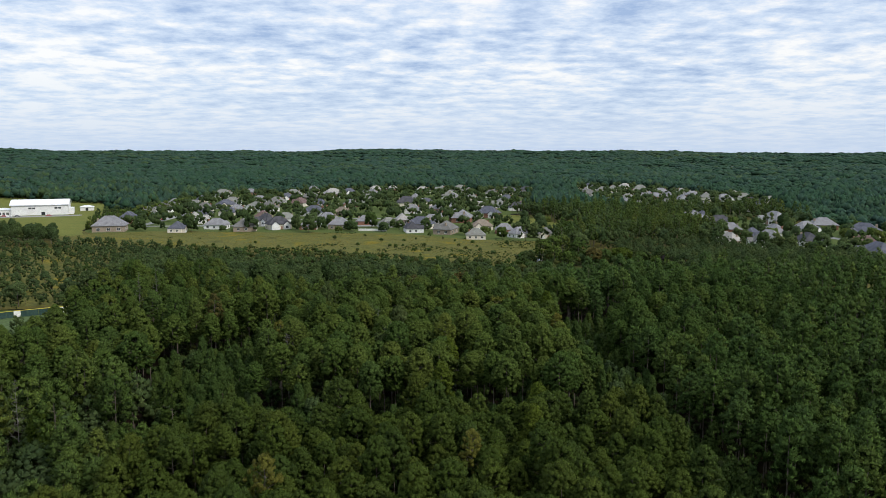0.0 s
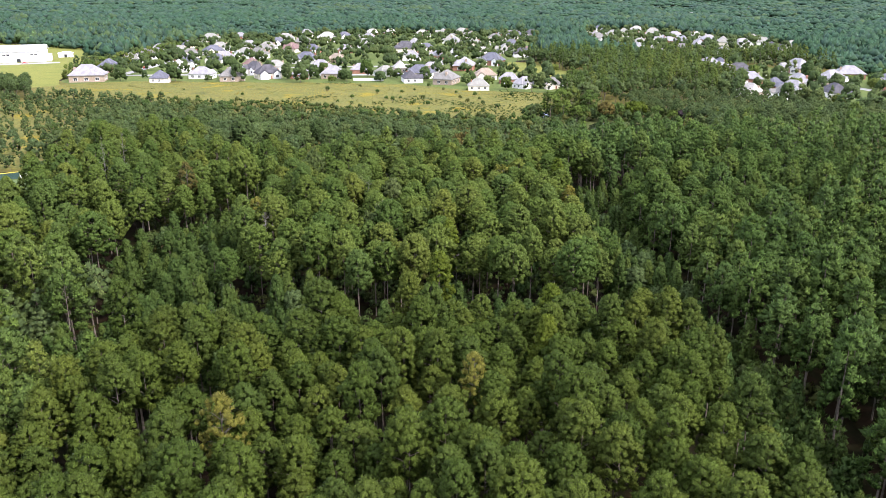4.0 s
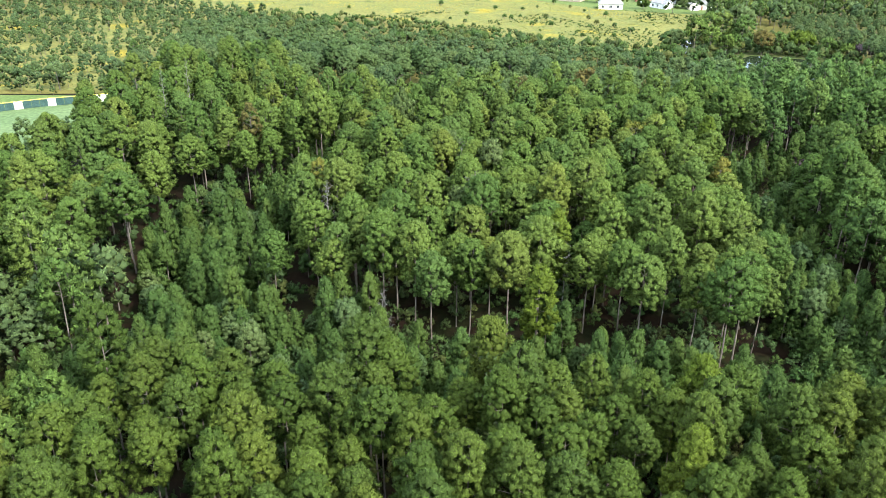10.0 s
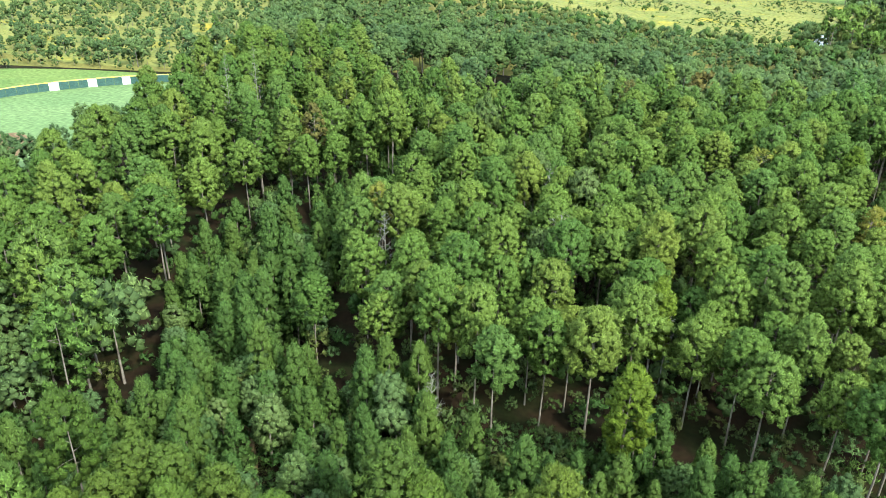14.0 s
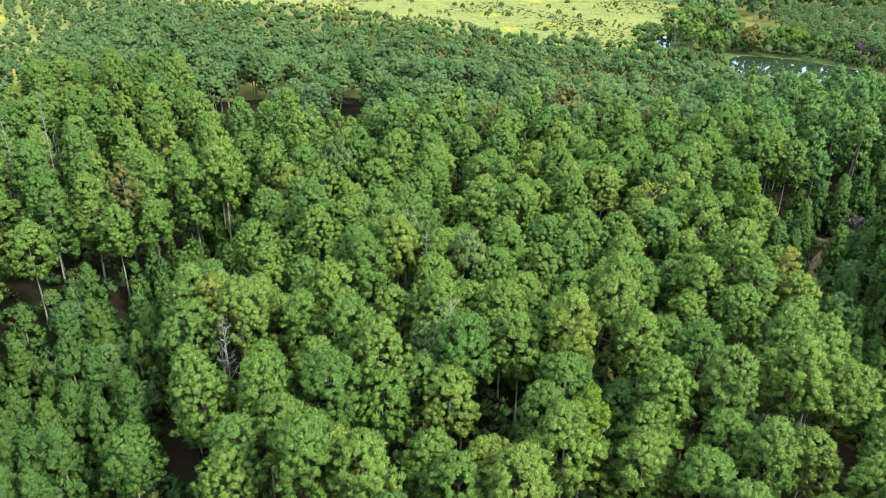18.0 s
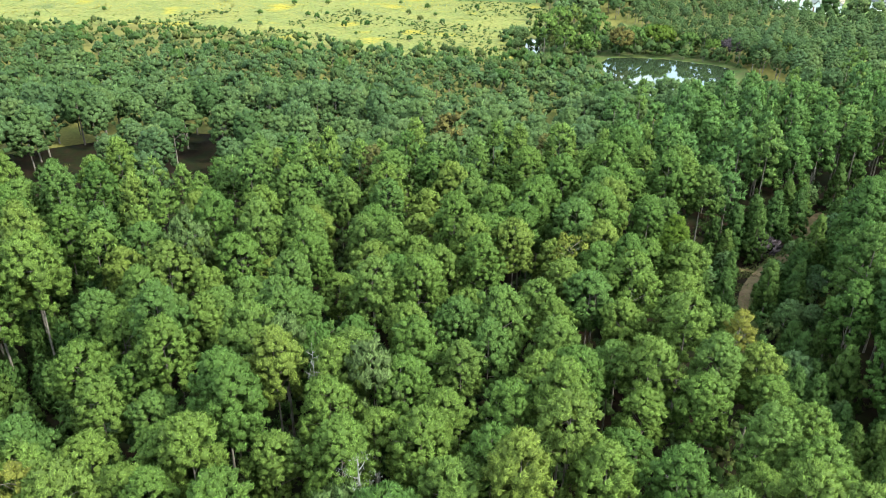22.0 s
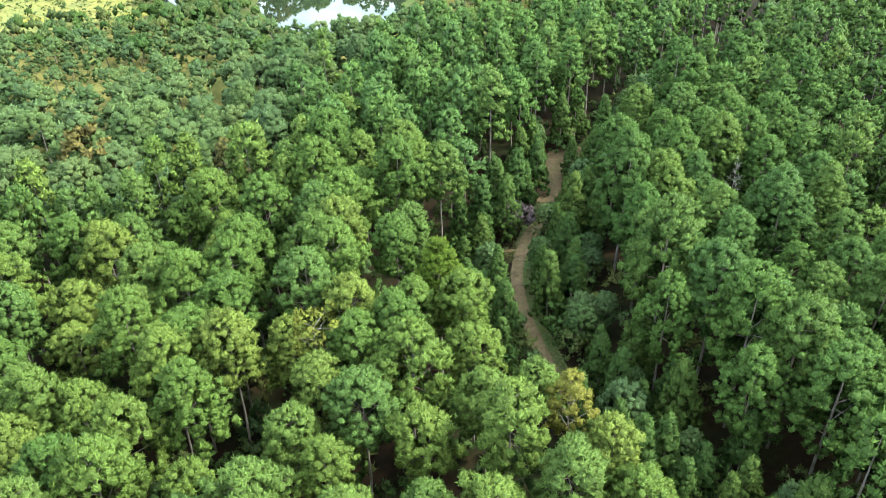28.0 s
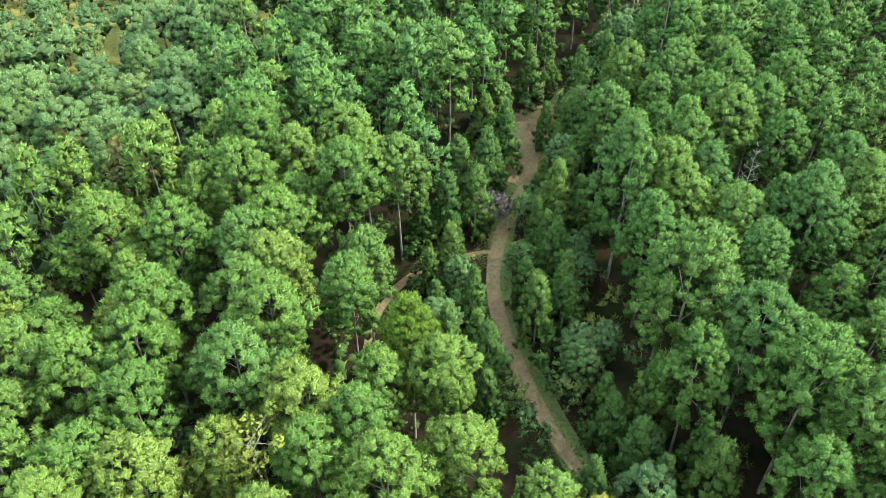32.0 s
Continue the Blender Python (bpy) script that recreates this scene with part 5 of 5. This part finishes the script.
def gable_wall(x0, x1, y0, y1, z, h):
    """A wing's walls with a pointed front."""
    m = (x0 + x1) / 2
    v = np.array([(x0, y0, 0), (x1, y0, 0), (x1, y0, z), (m, y0, z + h), (x0, y0, z), (x0, y1, 0), (x1, y1, 0), (x1, y1, z), (m, y1, z + h), (x0, y1, z)], float)
    f = np.array([(0, 1, 2), (0, 2, 4), (4, 2, 3), (5, 7, 6), (5, 9, 7), (9, 8, 7), (0, 5, 6), (0, 6, 1), (1, 6, 7), (1, 7, 2), (2, 7, 8), (2, 8, 3), (3, 8, 9), (3, 9, 4), (4, 9, 5), (4, 5, 0)])
    return v, f


def add_window(kind, x, z, w, h, face, at):
    """A window with a raised frame and a pane, on the side face ('y-', 'y+', 'x-', 'x+') at that distance."""
    def turned(v):
        if face == "y-":
            return v * (1, 1, 1) + (x, at, z)
        if face == "y+":
            return v * (-1, -1, 1) + (x, at, z)
        if face == "x-":
            return np.stack([v[:, 1], -v[:, 0], v[:, 2]], 1) + (at, x, z)
        return np.stack([-v[:, 1], v[:, 0], v[:, 2]], 1) + (at, x, z)

    bars = joined([box(-w / 2 - 0.1, -0.07, -h / 2 - 0.1, -w / 2, 0.02, h / 2 + 0.1), box(w / 2, -0.07, -h / 2 - 0.1, w / 2 + 0.1, 0.02, h / 2 + 0.1),
                   box(-w / 2, -0.07, h / 2, w / 2, 0.02, h / 2 + 0.1), box(-w / 2, -0.07, -h / 2 - 0.1, w / 2, 0.02, -h / 2), box(-0.03, -0.05, -h / 2, 0.03, 0.02, h / 2)])
    k = kind.part("window", turned(bars[0]), bars[1], M_TRIM)
    pane = box(-w / 2, -0.03, -h / 2, w / 2, 0.015, h / 2)
    kind.part("pane", turned(pane[0]), pane[1], M_GLASS, under=k)


def house_kind(colour, style, far=False):
    """A one-storey suburban house, 16 m wide at scale 1, its front to -y."""
    walls = {0: (M_WHITE, "white siding"), 1: (M_TANBRICK, "tan brick"), 2: (M_BRICK, "red brick"), 3: (M_CREAM, "cream siding")}
    wall, word = walls[(style + "gntblrdo".index(colour)) % 4 if style else (0 if colour in "gndl" else 3)]
    kind = Kind("house", f"house with {word} and a {ROOF_WORD[colour]} hipped roof" if style != 1 else f"house with {word}, white gables and a {ROOF_WORD[colour]} roof", "house")
    tall = 3.0 if style != 1 else 3.4
    kind.part("wall", *box(-8, -5.5, 0, 8, 5.5, tall), wall)
    kind.part("roof", *hip_roof(16, 11, tall, 4.8 if style != 1 else 5.4), M_ROOF[colour])
    kind.part("gable_wall", *gable_wall(-7, -1.6, -8.2, -5.4, tall, 2.3), M_WHITE if style == 1 else wall, "white gabled front" if style == 1 else "")
    kind.part("gable_roof", *gable_roof(-7, -1.6, -8.2, -1.5, tall, 2.3), M_ROOF[colour])
    if style == 1:
        kind.part("gable_wall", *gable_wall(2.2, 6.6, -6.6, -5.4, tall, 2.0), M_WHITE, "white gabled front")
        kind.part("gable_roof", *gable_roof(2.2, 6.6, -6.6, -1.5, tall, 2.0), M_ROOF[colour])
        add_window(kind, 4.4, 1.7, 1.8, 1.5, "y-", -6.6)
    else:
        add_window(kind, 5.2, 1.6, 1.8, 1.4, "y-", -5.5)
    kind.part("garage_door", *box(-6.2, -8.27, 0.02, -2.4, -8.18, 2.3), M_TRIM, "white panelled garage door")
    kind.part("door", *box(0.2, -5.58, 0.02, 1.3, -5.48, 2.15), M_BRICK)
    kind.part("chimney", *box(5.0, 1.2, tall, 6.0, 2.2, tall + 4.0), M_TANBRICK if style else M_BRICK)
    for x in (-5, 0, 5)[: 1 if far else 3]:
        add_window(kind, x, 1.6, 1.7, 1.4, "y+", 5.5)
    for y in (-2, 2.5)[: 1 if far else 2]:
        add_window(kind, y, 1.6, 1.5, 1.4, "x-", -8)
        add_window(kind, y, 1.6, 1.5, 1.4, "x+", 8)
    return kind


# streets: x, y, width, roof colour
STREET_WEST = [(-242, 555, 22, "g"), (-254, 618, 17, "n"), (-264, 691, 16, "t"), (-264, 724, 16, "b"), (-201, 620, 19, "l"), (-211, 675, 16, "n"), (-170, 574, 16, "g"), (-254, 784, 15, "t"),
               (-272, 949, 22, "t"), (-225, 819, 18, "t"), (-147, 562, 19, "b"), (-220, 777, 18, "n"), (-192, 713, 16, "g"), (-203, 850, 17, "g"), (-154, 653, 14, "r"), (-124, 575, 17, "d"),
               (-129, 627, 16, "t"), (-101, 576, 15, "g"), (-184, 756, 16, "t"), (-177, 803, 16, "b")]
STREET_MIDDLE = [(-150, 804, 20, "r"), (-188, 964, 20, "t"), (-155, 898, 20, "b"), (-116, 690, 20, "n"), (-93, 618, 16, "g"), (-91, 695, 15, "o"), (-137, 955, 22, "l"), (-78, 576, 15, "g"),
                 (-62, 609, 14, "g"), (-78, 824, 18, "t"), (-95, 1077, 18, "l"), (-72, 1093, 16, "l"), (-98, 956, 16, "t"), (-38, 800, 22, "d"), (-29, 718, 17, "g"), (-33, 620, 14, "l"),
                 (-17, 582, 19, "n"), (2, 546, 19, "b"), (-5, 735, 16, "g"), (-32, 883, 16, "g")]
STREET_GREEN = [(-28, 1051, 19, "l"), (-1, 1082, 20, "t"), (24, 1095, 20, "t"), (8, 938, 22, "t"), (34, 1026, 20, "b"), (16, 636, 22, "g"), (29, 572, 15, "o"), (40, 676, 19, "n"), (36, 748, 17, "l"),
                (22, 513, 13, "t"), (44, 549, 13, "g"), (52, 524, 13, "g"), (60, 796, 20, "t"), (81, 780, 15, "r"), (90, 1029, 20, "n"), (114, 1057, 20, "d"), (61, 963, 20, "b"), (71, 521, 13, "b")]
STREET_NORTH = [(202, 1191, 20, "t"), (182, 969, 20, "b"), (245, 1109, 20, "t"), (278, 1177, 18, "l"), (278, 1085, 20, "t"), (258, 960, 18, "g"), (290, 1024, 20, "g"), (318, 1025, 20, "l"), (312, 962, 18, "g"),
                (311, 907, 20, "t"), (210, 747, 15, "g"), (238, 815, 17, "b"), (266, 775, 16, "g"), (317, 867, 20, "g"), (360, 920, 18, "t"), (305, 743, 19, "n"), (240, 768, 14, "g")]
STREET_EAST = [(204, 626, 22, "g"), (216, 598, 20, "d"), (208, 553, 15, "g"), (182, 484, 13, "l"), (208, 514, 13, "n"), (268, 618, 21, "g"), (232, 533, 18, "g"), (198, 474, 14, "b"), (256, 540, 19, "g"),
               (289, 582, 19, "g"), (231, 482, 17, "d"), (292, 530, 22, "n"), (257, 465, 17, "r"), (243, 424, 20, "n"), (226, 331, 15, "n"), (224, 298, 14, "g")]
FAR_STREET = [(520, 1800, 18, "g"), (560, 1840, 18, "g"), (610, 1850, 18, "b"), (640, 1900, 18, "g"), (700, 1880, 18, "g"), (760, 1900, 18, "g"), (650, 2050, 18, "g"), (720, 2080, 18, "g"), (800, 2100, 18, "g"),
              (850, 2000, 18, "b"), (880, 2150, 18, "g"), (940, 2200, 18, "g"), (760, 2300, 18, "g"), (690, 2250, 18, "g"), (1000, 2300, 18, "g"), (900, 2400, 18, "g"), (1060, 2420, 18, "g"), (820, 2450, 18, "g")]
house_kinds = {}
rng = np.random.default_rng(5)
home = np.array([(x, y) for s in (STREET_WEST, STREET_MIDDLE, STREET_GREEN, STREET_NORTH, STREET_EAST) for x, y, _, _ in s] + [(242, 358), (-60, 690)])
more = []
for quarter, step in ((TOWN_WEST, 25), (TOWN_NORTH, 26), (TOWN_EAST, 25)):
    low, high = np.min(quarter, 0), np.max(quarter, 0)
    for x, y in within(scatter(rng, low[0] + 10, high[0] - 8, low[1] + 12, high[1] - 10, step), quarter):
        if np.hypot(home[:, 0] - x, home[:, 1] - y).min() > 21 and not inside(x, y, GREEN) and y > 470:
            more.append((float(x), float(y), float(rng.uniform(14, 18)), str(rng.choice(list("gntbdgng")))))
more = [more[k] for k in sorted(rng.choice(len(more), min(48, len(more)), replace=False))]
home = np.concatenate([home, np.array([(x, y) for x, y, _, _ in more])])
for street in (STREET_WEST, STREET_MIDDLE, STREET_GREEN, STREET_NORTH, STREET_EAST, FAR_STREET, more):
    for n, (x, y, w, colour) in enumerate(street):
        style, far = int(rng.integers(3)), y > 600
        if (colour, style, far) not in house_kinds:
            house_kinds[colour, style, far] = house_kind(colour, style, far)
        turn = rng.choice([0, 0, 180, 90, -90, 25, -25]) + rng.normal() * 9
        s = w / (16 if y < 1500 else 22)
        house_kinds[colour, style, far].set_down(pose(x, y, float(rise(x, y)), 0, 0, turn) @ Matrix.Diagonal((s, s, 0.4 + 0.65 * s, 1)))


def manor():
    """The brick house with a columned porch."""
    kind = Kind("brick_house", "red brick house with a white columned porch and slate roof", "house")
    kind.part("wall", *box(-11, -6, 0, 11, 6, 3.4), M_BRICK)
    kind.part("roof", *hip_roof(22, 12, 3.4, 5.6), M_ROOF["n"])
    kind.part("porch_gable", *gable_wall(-3, 3, -8.2, -8.0, 3.5, 1.6), M_TRIM)
    kind.part("porch_roof", *gable_roof(-3, 3, -8.2, -2.5, 3.5, 1.6), M_ROOF["n"])
    for x in (-2.7, -0.95, 0.95, 2.7):
        kind.part("column", *tube([(x, -7.9, 0), (x, -7.9, 1.7), (x, -7.9, 3.5)], [0.2, 0.19, 0.16], 8), M_TRIM)
    kind.part("door", *box(-0.6, -6.08, 0.02, 0.6, -5.98, 2.3), M_TRIM)
    kind.part("wing_wall", *box(5, -9, 0, 11, -6, 3.2), M_BRICK)
    kind.part("wing_roof", *hip_roof(6.2, 8, 3.2, 3.0)[:1], hip_roof(6.2, 8, 3.2, 3.0)[1], M_ROOF["n"])
    for x in (-8.5, -5, 3.6):
        add_window(kind, x, 1.8, 1.2, 2.0, "y-", -6)
    add_window(kind, 8, 1.8, 1.2, 2.0, "y-", -9)
    return kind


one = manor()
name, me, tag, under = one.parts[[p[0] for p in one.parts].index("wing_roof")]
me.transform(Matrix.Translation((8, -5.6, 0)))
one.set_down(pose(242, 358, 0, 0, 0, 22))
ribbon("driveway", [(226, 372), (231, 362), (234, 351), (240, 345), (252, 343)], 4.0, 0.05, M_CONCRETE, "curved concrete driveway", "driveway")
ribbon("driveway", [(203, 286), (209, 297), (214, 306), (226, 318)], 5.0, 0.05, M_CONCRETE, "pale concrete driveway on a lawn", "driveway")
ribbon("street", [(262, 300), (246, 320), (256, 350), (264, 400), (270, 450), (280, 500), (250, 570), (240, 600)], 8, 0.045, M_ASPHALT, "pale suburban street", "street")
ribbon("street", [(-235, 590), (-190, 595), (-140, 596), (-90, 597), (-45, 598), (-15, 612), (-8, 660), (0, 700), (12, 780), (10, 850)], 8, 0.045, M_ASPHALT, "pale suburban street", "street")
ribbon("street", [(-235, 590), (-235, 650), (-238, 720), (-230, 790), (-190, 830), (-120, 840), (-60, 850), (10, 850), (50, 880), (70, 1000)], 8, 0.05, M_ASPHALT, "pale suburban street", "street")
ribbon("street", [(-170, 640), (-100, 655), (-50, 665), (-8, 660)], 7, 0.055, M_ASPHALT, "pale suburban street", "street")
ribbon("street", [(196, 700), (225, 790), (280, 850), (300, 940), (265, 1010), (230, 1080), (225, 1190)], 8, 0.045, M_ASPHALT, "pale street between distant houses", "street")


def white_fence():
    kind = Kind("white_fence", "long white vinyl yard fence", "fence")
    for k in range(9):
        kind.part("post", *box(k * 2.6 - 0.07, -0.07, 0, k * 2.6 + 0.07, 0.07, 2.0), M_TRIM)
    for k in range(8):
        kind.part("panel", *box(k * 2.6 + 0.08, -0.03, 0.08, k * 2.6 + 2.52, 0.03, 1.85), M_TRIM)
    return kind


white_fence().set_down(pose(-62, 560, 0, 0, 0, -4))


def white_hall():
    kind = Kind("sports_hall", "large white metal hall with a low curved roof", "hall")
    kind.part("wall", *box(-23, -16, 0, 23, 16, 9), M_WHITE)
    arc = np.linspace(-1, 1, 9)
    top = [(-24 + 0 * a, 17 * a, 9.2 + 4.2 * (1 - a * a)) for a in arc] + [(24 + 0 * a, 17 * a, 9.2 + 4.2 * (1 - a * a)) for a in arc]
    top += [(x, y, z - 0.4) for x, y, z in top]
    f = []
    for k in range(8):
        f += [(k, k + 9, k + 10), (k, k + 10, k + 1), (k + 18, k + 28, k + 27), (k + 18, k + 19, k + 28), (k, k + 1, k + 19), (k, k + 19, k + 18), (k + 9, k + 27, k + 28), (k + 9, k + 28, k + 10)]
    kind.part("roof", np.array(top, float), np.array(f), M_METALROOF)
    ends = np.array([(-23, 16 * a, 9 + 4.0 * (1 - a * a)) for a in arc] + [(23, 16 * a, 9 + 4.0 * (1 - a * a)) for a in arc])
    fan = [(0, k, k + 1) for k in range(1, 8)] + [(9, 9 + k + 1, 9 + k) for k in range(1, 8)]
    kind.part("end_wall", ends, np.array(fan), M_WHITE)
    kind.part("annex_wall", *box(-38, -14, 0, -23.2, 8, 5), M_WHITE)
    kind.part("annex_roof", *hip_roof(15, 22, 0, 1.2)[:1], hip_roof(15, 22, 0, 1.2)[1], M_METALROOF)
    kind.part("porch", *box(23.2, -12, 0, 27, 4, 5.5), M_WHITE)
    for x in (-8, -5, 13, 16):
        add_window(kind, x, 6.2, 2.4, 1.4, "y-", -16)
    for x in (-35, -32, -29, -26):
        add_window(kind, x, 1.8, 1.8, 2.2, "y-", -14)
    kind.part("door", *box(1, -16.1, 0.02, 4, -15.98, 2.8), M_GLASS)
    return kind


one = white_hall()
one.parts[[p[0] for p in one.parts].index("annex_roof")][1].transform(Matrix.Translation((-30.7, -3, 5.02)))
one.set_down(pose(-368, 702, 0, 0, 0, 22))
shed = Kind("shed", "small white metal shed on the lawn", "shed")
shed.part("wall", *box(-6, -4, 0, 6, 4, 3.4), M_WHITE)
shed.part("roof", *hip_roof(12, 8, 3.4, 1.6), M_METALROOF)
shed.part("door", *box(-1.2, -4.08, 0.02, 1.2, -3.98, 2.6), M_GLASS)
shed.set_down(pose(-345, 742, 0, 0, 0, 22))
ribbon("car_park", [(-410, 655), (-385, 664), (-355, 676), (-325, 688)], 14, 0.06, M_ASPHALT, "pale asphalt car park before the hall", "car park")


def car_kind(paint, word):
    kind = Kind("car", f"{word} car parked on pale asphalt", "car")
    body = [(-2.2, 0.45), (2.2, 0.45), (2.2, 0.85), (1.2, 1.0), (0.6, 1.45), (-1.1, 1.45), (-1.9, 1.0), (-2.2, 0.95)]
    v = np.array([(x, s * 0.85, z) for s in (-1, 1) for x, z in body], float)
    f = [(0, k, k + 1) for k in range(1, 7)] + [(8, 8 + k + 1, 8 + k) for k in range(1, 7)]
    for k in range(8):
        j = (k + 1) % 8
        f += [(k, k + 8, j + 8), (k, j + 8, j)]
    kind.part("body", v, np.array(f), paint)
    for x in (-1.4, 1.4):
        for y in (-0.8, 0.8):
            kind.part("wheel", *tube([(x, y - 0.11, 0.33), (x, y, 0.33), (x, y + 0.11, 0.33)], [0.33, 0.33, 0.33], 10), M_RUBBER)
    return kind


cars = [car_kind(p, w) for p, w in zip(M_CAR, ("white", "dark", "red"))]
for n, (x, y, a) in enumerate([(-392, 662, 20), (-388, 665, 20), (-383, 667, 18), (-378, 666, 22), (-372, 668, 20), (-349, 677, 20), (-20, 606, 5), (-140, 600, 0), (-235, 640, 90), (236, 366, 40), (240, 371, 40), (266, 420, 80)]):
    cars[n % 3].set_down(pose(x, y, 0.09, 0, 0, a))


# ---- the ball field's wall ----
def field_wall():
    kind = Kind("outfield_wall", "dark padded outfield wall with white panels and yellow cap", "wall")
    p = rounded([(-200, 214), (-181, 236), (-171, 251), (-160, 262), (-149, 270), (-136, 275)], 6)[:31]
    for k, (a, b) in enumerate(zip(p[:-1], p[1:])):
        way = unit(b - a)
        out = np.array([-way[1], way[0]])
        def slab(u0, u1, t, z0, z1):
            q = [a + (b - a) * u for u in (u0, u1)]
            v = np.array([(*(q[i] + out * s * t), z) for i in (0, 1) for s in (-1, 1) for z in (z0, z1)])
            return v, box(0, 0, 0, 1, 1, 1)[1]
        white = k in (14, 18, 22, 26)
        kind.part("panel", *slab(0.02, 0.98, 0.12, 0.05, 2.3), M_TRIM if white else M_PAINT, "white sign panel" if white else "")
        kind.part("cap", *slab(0, 1, 0.16, 2.3, 2.45), M_YELLOWCAP)
    return kind


field_wall().set_down(Matrix.Identity(4))

# ---- yard trees and the evergreen row ----
yard_kinds = []
for k in range(6):
    h, r = rng.uniform(7, 10), rng.uniform(3.0, 4.4)
    c = dome_form(rng, h, r, 44, low=0.0) * (1, 1, 1.12) - (0, 0, 0.2 * h)
    crown = foliage(rng, c, 1.35 * rng.uniform(0.7, 1.2, (44, 1)) * np.ones((1, 3)), 10, 0.5, up=0.4, width=0.42, puff=1)
    yard_kinds.append(plant("yard_tree", trunk_shape(rng, h * 0.5, 0.18, None, 0, 5), crown, M_BARK, M_BROAD if k < 4 else M_PINE, "rounded leafy tree in a house yard", "tree", "yard trees"))
spots = np.concatenate([within(scatter(rng, -300, 140, 500, 1130, 20), TOWN_WEST), within(scatter(rng, 165, 400, 710, 1210, 20), TOWN_NORTH), within(scatter(rng, 170, 340, 280, 665, 19), TOWN_EAST)])
spots = free_of(in_view(spots), [GREEN])
spots = spots[np.hypot(spots[:, None, 0] - home[None, :, 0], spots[:, None, 1] - home[None, :, 1]).min(1) > 9.5]
near = spots[np.argsort(spots[:, 1])][:110]
for x, y in near:
    put(yard_kinds, rng, x, y, rng.uniform(0.6, 1.35), rng.uniform(0.9, 1.15))
town_wood = Heap()
yard_forms = []
for k in range(6):
    h, r = rng.uniform(8, 11), rng.uniform(3.6, 5.0)
    c = dome_form(rng, h, r, 14, low=0.0) * (1, 1, 1.12) - (0, 0, 0.2 * h)
    yard_forms.append((foliage(rng, c, 2.0 * rng.uniform(0.8, 1.2, (14, 1)) * np.ones((1, 3)), 4, 0.6, up=0.4, width=0.42, puff=0), None))
grow(town_wood, spots[np.argsort(spots[:, 1])][110:], yard_forms, 0.7, 1.3)
tagged(new("town_trees", town_wood.mesh("town_trees", [M_BROAD_STAND])), "leafy trees scattered among the farther houses", "woodland", kind="stuff")
row_kinds = []
for k in range(3):
    c = cone_form(rng, 9.5, 2.6, 26, 0.04)
    row_kinds.append(plant("evergreen", trunk_shape(rng, 8.5, 0.15, None, 0, 5), foliage(rng, c, 1.05 * rng.uniform(0.8, 1.2, (26, 1)) * np.ones((1, 3)), 10, 0.45, up=1.0), M_BARK, M_PINE, "dense conical evergreen in a screening row", "tree", "evergreen row"))
for k in range(30):
    u = k / 29
    x, y = -262 + 2.0 * u, 566 + 236 * u
    put(row_kinds, rng, float(x), float(y), rng.uniform(1.15, 1.45))
for x, y, s in ((68, 640, 1.0), (76, 600, 1.2), (84, 622, 0.9), (62, 575, 1.1), (92, 570, 0.8), (235, 445, 1.1)):
    put(yard_kinds, rng, x, y, s)
